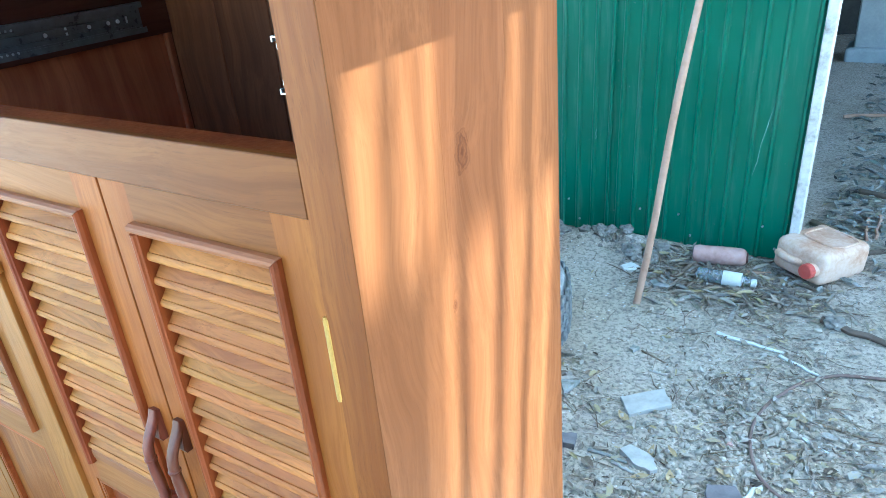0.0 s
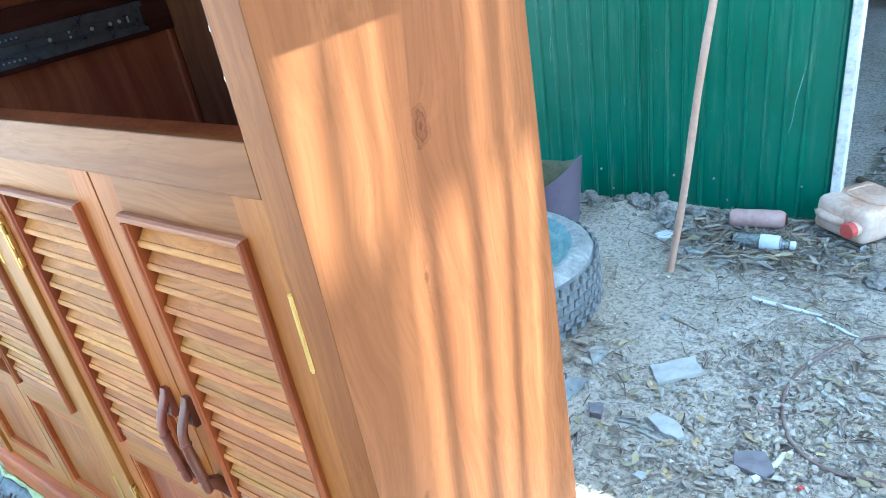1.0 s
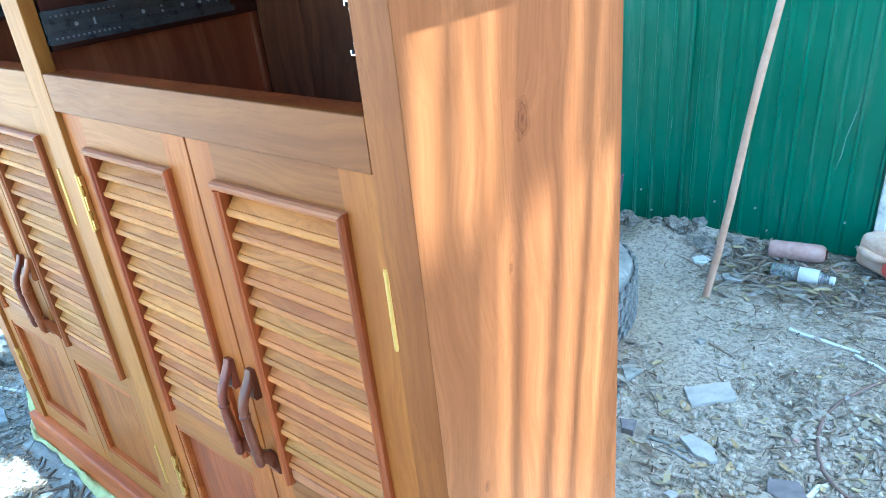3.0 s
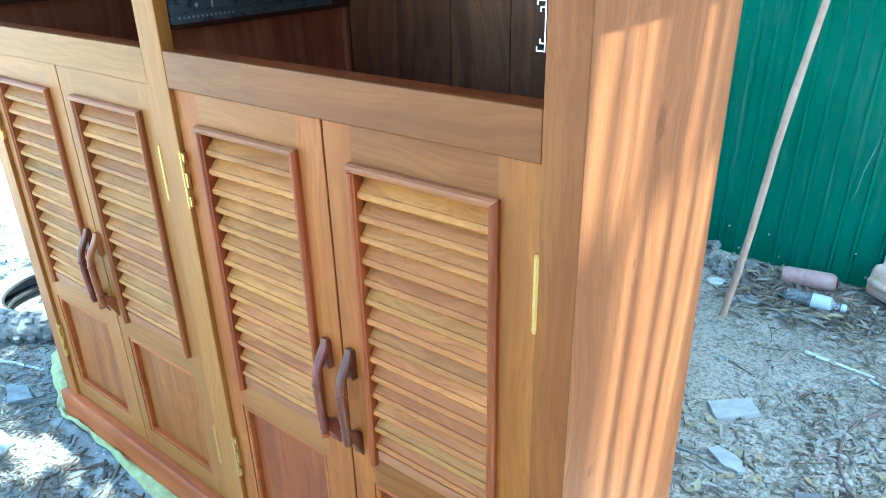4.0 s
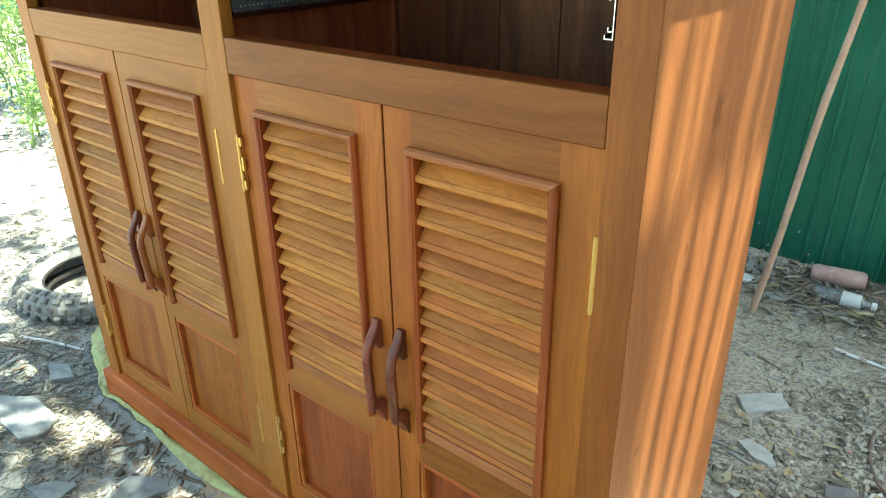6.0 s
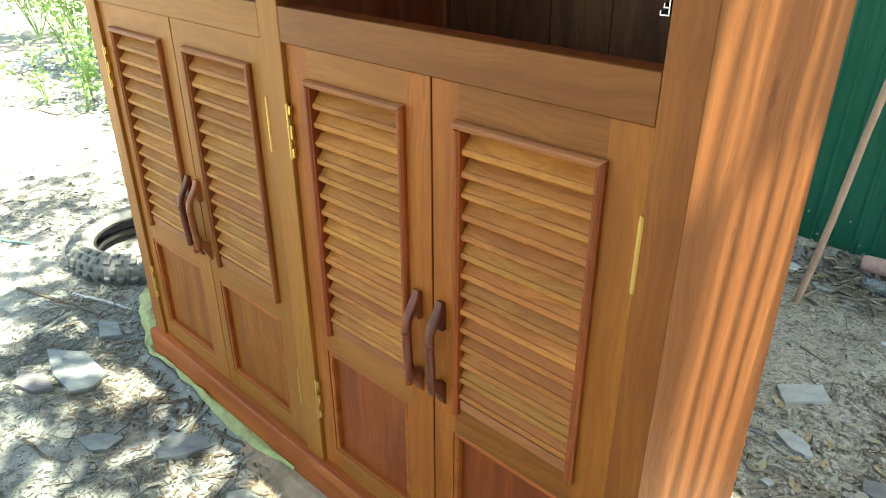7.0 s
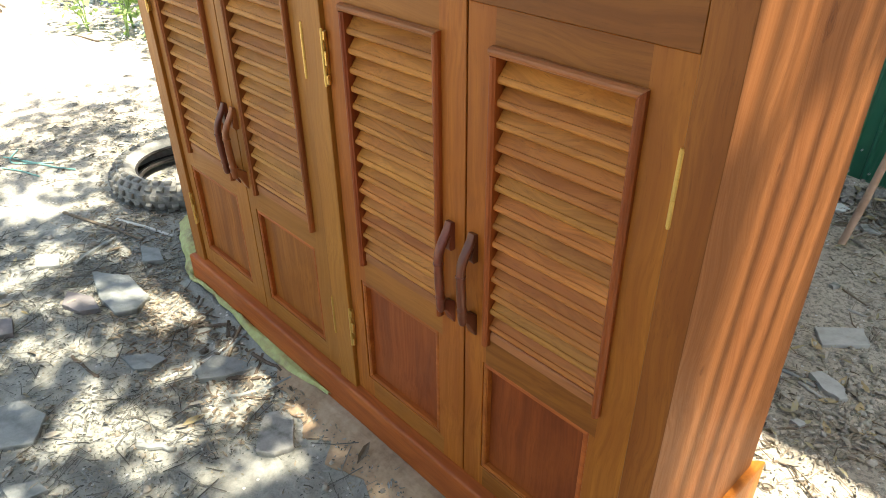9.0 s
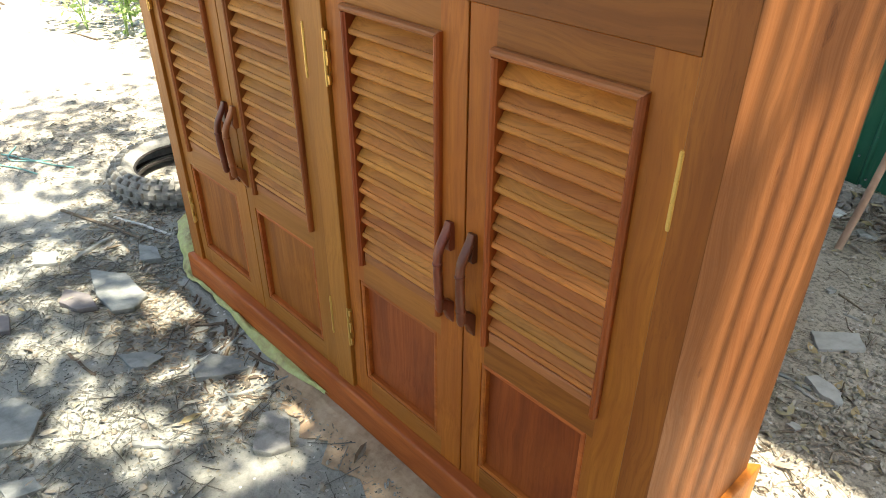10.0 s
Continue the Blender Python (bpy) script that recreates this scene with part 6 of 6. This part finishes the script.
for i, (x, y, wide, h, n) in enumerate(((-5.6, 1.45, 0.7, 1.3, 800), (-6.3, 1.9, 0.8, 1.5, 900), (-7.4, 1.7, 0.7, 1.2, 700), (-5.3, 2.2, 0.7, 1.4, 800))):
    shrub(x, y, wide, h, n, 60 + i)

# a second stretch of green sheet far across the yard
far = thing("wall_far", (-12.8, 3.4, 0), "green steel sheet fence across the yard", "fence", kind="structure")
turn = Matrix.Translation((-12.6, 3.0, 0)) @ Matrix.Rotation(radians(68), 4, "Z")
for i in range(4):
    sheet("steel_sheet", far, -2.2 + i * 0.98, -1.22 + i * 0.98 + 0.02, -0.003 * (i % 2), 0.02, 1.9, seed=9 + i, turn=turn)

# ---- litter: leaves, twigs, gravel ----
rl = np.random.default_rng(5)


def scatter(n, zones):
    """Places spread over zones (x0, x1, y0, y1, weight), none under the cabinet, in patches."""
    out = []
    w = np.array([z[4] for z in zones], float)
    w /= w.sum()
    while len(out) < n:
        z = zones[rl.choice(len(zones), p=w)]
        x, y = rl.uniform(z[0], z[1]), rl.uniform(z[2], z[3])
        if z is HEAP:
            x, y = rl.normal(-0.08, 0.20), rl.normal(1.95, 0.12)
        else:
            x, y = x + rl.normal(0, 0.08), y + rl.normal(0, 0.08)
        if -1.60 < x < 0.04 and -0.06 < y < 0.49:
            continue
        if -1.05 < x < 0.06 and -0.16 < y < 0.3 and rl.uniform() < 0.25:
            continue
        if y > WALL_Y - 0.02 and x < 0.19:
            continue
        if math.hypot(x + 0.742, y - 1.312) < 0.37 or (math.hypot(x + 2.30, y - 0.335) < 0.31 and math.hypot(x + 2.30, y - 0.335) > 0.17):
            continue
        patch = noise.noise(Vector((x * 2.2, y * 2.2, 9))) + 0.6 * noise.noise(Vector((x * 6, y * 6, 4)))
        bare = math.exp(-((x + 0.42) / 0.28) ** 2 - ((y - 1.72) / 0.22) ** 2)
        if patch < rl.uniform(-0.75, 0.35) or rl.uniform() < bare * 0.95:
            continue
        out.append((x, y))
    return out


NEAR_RIGHT, HEAP, NEAR_LEFT, MID_LEFT, SHED = (-0.35, 0.9, 0.45, 1.7, 4), (-0.35, 0.25, 1.75, 2.12, 2.2), (-2.4, -0.2, -0.9, 0.1, 5), (-3.4, -1.6, -0.5, 1.2, 3), (0.1, 1.2, 1.7, 4.5, 1.2)


def leaf_litter(n, zones, smin, smax, seed, aspect, loft=1.0):
    r = np.random.default_rng(seed)
    verts, faces = [], []
    for x, y in scatter(n, zones):
        s = r.uniform(smin, smax)
        w = s * aspect * r.uniform(0.6, 1.3)
        q = Euler((r.normal(0, 0.28 * loft), r.normal(0, 0.22 * loft), r.uniform(0, 6.28))).to_matrix()
        curl = r.uniform(-0.05, 0.28) * s
        z = ground_z(x, y) + 0.001 + 0.003 * loft + r.uniform(0, 0.008 * loft) + (0.005 if -1.03 < x < 0.02 and -0.13 < y < 0 else 0.0)
        k = len(verts)
        for px, py, pz_ in ((-0.5, 0, 0), (-0.22, 0.42, 1), (0.18, 0.40, 1), (0.5, 0.02, 0.3), (0.2, -0.42, 1), (-0.22, -0.38, 0.9), (-0.2, 0, 0), (0.2, 0, 0)):
            v = q @ Vector((px * s, py * w, pz_ * curl * 0.6))
            verts.append((x + v.x, y + v.y, z + v.z))
        faces += [(k, k + 6, k + 1), (k + 1, k + 6, k + 7, k + 2), (k + 2, k + 7, k + 3), (k, k + 5, k + 6), (k + 5, k + 4, k + 7, k + 6), (k + 4, k + 3, k + 7)]
    return verts, faces


LEFT, RIGHT = [NEAR_LEFT, MID_LEFT], [NEAR_RIGHT, HEAP, SHED]
v, f = leaf_litter(1650, RIGHT, 0.010, 0.034, 1, 0.40)
stuff("leaf_litter", v, f, LEAF_DRY, "dry brown and yellow leaves scattered on the dirt", "leaves")
v, f = leaf_litter(3000, LEFT, 0.006, 0.026, 11, 0.27, 0.8)
stuff("leaf_litter", v, f, LEAF_SHADE_GREY, "leaves matted on the dirt, coloured dark and grey for tree shade", "leaves")
v, f = leaf_litter(1500, [(-3.3, -1.75, -0.6, 1.3, 1)], 0.008, 0.032, 31, 0.32)
stuff("leaf_litter", v, f, LEAF_SHADE_GREY, "grey-brown leaves strewn round the motorcycle tyre", "leaves")
v, f = leaf_litter(120, RIGHT + [NEAR_LEFT], 0.035, 0.068, 2, 0.34)
stuff("leaf_litter", v, f, LEAF_DRY, "larger curled dry leaves on the dirt", "leaves")
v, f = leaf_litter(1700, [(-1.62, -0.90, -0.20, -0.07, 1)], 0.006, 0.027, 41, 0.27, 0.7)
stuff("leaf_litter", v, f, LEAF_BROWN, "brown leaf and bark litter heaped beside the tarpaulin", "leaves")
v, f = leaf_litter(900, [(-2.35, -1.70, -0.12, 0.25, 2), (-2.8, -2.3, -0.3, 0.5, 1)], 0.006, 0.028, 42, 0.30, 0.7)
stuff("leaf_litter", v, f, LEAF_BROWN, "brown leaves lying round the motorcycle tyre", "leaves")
v, f = leaf_litter(260, [(-3.7, -2.5, -0.8, 0.5, 1)], 0.012, 0.045, 44, 0.34)
stuff("leaf_litter", v, f, LEAF_SHADE_GREY, "grey leaves and bark strewn over the sunlit dirt", "leaves")
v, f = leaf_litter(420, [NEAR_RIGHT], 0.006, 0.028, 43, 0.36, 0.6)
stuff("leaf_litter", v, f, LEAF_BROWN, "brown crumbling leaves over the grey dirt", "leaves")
DOORWAY = (0.20, 0.95, 2.15, 3.3, 1)
v, f = leaf_litter(330, [HEAP, HEAP, DOORWAY], 0.045, 0.095, 12, 0.20)
stuff("leaf_litter", v, f, LEAF_DRY, "long curled dry leaves heaped by the sheet wall", "leaves")
v, f = leaf_litter(700, [DOORWAY], 0.02, 0.06, 13, 0.45)
stuff("leaf_litter", v, f, LEAF_SHADE_GREY, "brown leaves drifted into the shed opening", "leaves")
# Dense dull leaves on the floor also stand in for the shed's shade.
v, f = leaf_litter(1500, [(0.20, 1.7, 2.45, 5.6, 1)], 0.03, 0.08, 19, 0.45)
stuff("leaf_litter", v, f, LEAF_SHADE_GREY, "dull leaves over the shed's dirt floor", "leaves")
FRONT = (-1.95, 0.10, -0.55, -0.05, 1)
v, f = leaf_litter(1100, [FRONT], 0.006, 0.023, 21, 0.34, 0.8)
stuff("leaf_litter", v, f, LEAF_SHADE_GREY, "brown leaves and bark flakes along the plinth", "leaves")
v, f = leaf_litter(50, [FRONT], 0.012, 0.032, 22, 0.38)
stuff("leaf_litter", v, f, LEAF_DRY, "paler dry leaves along the plinth", "leaves")
v, f = leaf_litter(8000, [FRONT], 0.003, 0.009, 23, 0.6, 0.25)
stuff("leaf_crumbs", v, f, LEAF_SHADE_GREY, "crumbled leaf bits along the plinth", "leaf bits")
v, f = leaf_litter(16000, LEFT, 0.003, 0.010, 3, 0.6, 0.25)
stuff("leaf_crumbs", v, f, LEAF_SHADE_GREY, "crumbled leaf and bark bits on the dirt", "leaf bits")
v, f = leaf_litter(170, [(-0.40, 0.50, 0.72, 1.30, 1)], 0.018, 0.050, 14, 0.50)
stuff("leaf_litter", v, f, LEAF_DRY, "dry leaves and bark flakes round the cable", "leaves")
v, f = leaf_litter(5000, RIGHT + [NEAR_RIGHT], 0.004, 0.012, 8, 0.75, 0.5)
stuff("soil_crumbs", v, f, CRUMB, "flaky pale grey soil crumbs", "soil")


def twigs(n, zones, seed, thin=0.0006, thick=0.0021, longest=0.13):
    r = np.random.default_rng(seed)
    verts, faces = [], []
    for x, y in scatter(n, zones):
        ln, rad, a = 0.015 + longest * r.uniform() ** 3, r.uniform(thin, thick), r.uniform(0, 6.28)
        bend = r.normal(0, 0.12) * ln
        k = len(verts)
        for u in (-0.5, 0.0, 0.5):
            cx, cy = x + math.cos(a) * ln * u - math.sin(a) * bend * (1 - 4 * u * u), y + math.sin(a) * ln * u + math.cos(a) * bend * (1 - 4 * u * u)
            cz = ground_z(cx, cy) + rad + 0.003 + r.uniform(0, 0.006)
            for j in range(3):
                b = 2.094 * j
                verts.append((cx - math.sin(a) * rad * math.cos(b), cy + math.cos(a) * rad * math.cos(b), cz + rad * math.sin(b)))
        for g in (0, 3):
            for j in range(3):
                faces.append((k + g + j, k + g + (j + 1) % 3, k + g + 3 + (j + 1) % 3, k + g + 3 + j))
    return verts, faces


# Dark twigs, greyed so that their colour carries the cool tone of shade.
BARK_TWIG = rough_stuff("dark_twig", [(0.09, 0.085, 0.075), (0.15, 0.142, 0.126), (0.23, 0.218, 0.195)], island=True, fine=150, rough=0.9)
v, f = twigs(1900, [NEAR_RIGHT, HEAP, HEAP], 4)
stuff("twigs", v, f, TWIG, "thin dry twigs and straw on the dirt", "twigs")


def gravel(n, zones, smin, smax, seed):
    r = np.random.default_rng(seed)
    bm = bmesh.new()
    bmesh.ops.create_icosphere(bm, subdivisions=1, radius=1)
    bv, bf = [v.co.copy() for v in bm.verts], [[v.index for v in f.verts] for f in bm.faces]
    bm.free()
    verts, faces = [], []
    for x, y in scatter(n, zones):
        s = smin + (smax - smin) * r.uniform() ** 2.5
        q = Euler(tuple(r.uniform(0, 6.28, 3))).to_matrix() @ Matrix.Diagonal((1, r.uniform(0.6, 1), r.uniform(0.45, 0.8)))
        z = ground_z(x, y) + s * 0.3
        k = len(verts)
        for b in bv:
            p = q @ (b * s * r.uniform(0.8, 1.15))
            verts.append((x + p.x, y + p.y, z + p.z * 0.8))
        faces += [tuple(k + i for i in g) for g in bf]
    return verts, faces


v, f = gravel(5200, [NEAR_RIGHT, (0.0, 0.40, 0.80, 1.30, 5), NEAR_LEFT, MID_LEFT, SHED], 0.002, 0.014, 6)
stuff("gravel", v, f, PEBBLE, "pale grey gravel and crumbs of mortar", "gravel")
RUBBLE = (-6.8, -3.6, 0.95, 2.2, 1)
RUBBLE_STONE = rough_stuff("blue_grey_rubble", [(0.34, 0.37, 0.39), (0.46, 0.49, 0.51), (0.58, 0.61, 0.63), (0.40, 0.43, 0.44)], island=True, fine=60, rough=0.9)
v, f = gravel(900, [RUBBLE], 0.008, 0.040, 7)
stuff("rubble", v, f, RUBBLE_STONE, "blue-grey broken stones round the weeds", "stones")
v, f = leaf_litter(600, [RUBBLE], 0.02, 0.07, 17, 0.36)
stuff("leaf_litter", v, f, LEAF_SHADE_GREY, "grey leaves matted among the rubble", "leaves")
v, f = twigs(2500, [NEAR_LEFT, NEAR_LEFT, FRONT, FRONT, MID_LEFT, MID_LEFT], 18, 0.0005, 0.0017, 0.13)
stuff("twigs", v, f, BARK_TWIG, "dark twigs strewn under the tree", "twigs")
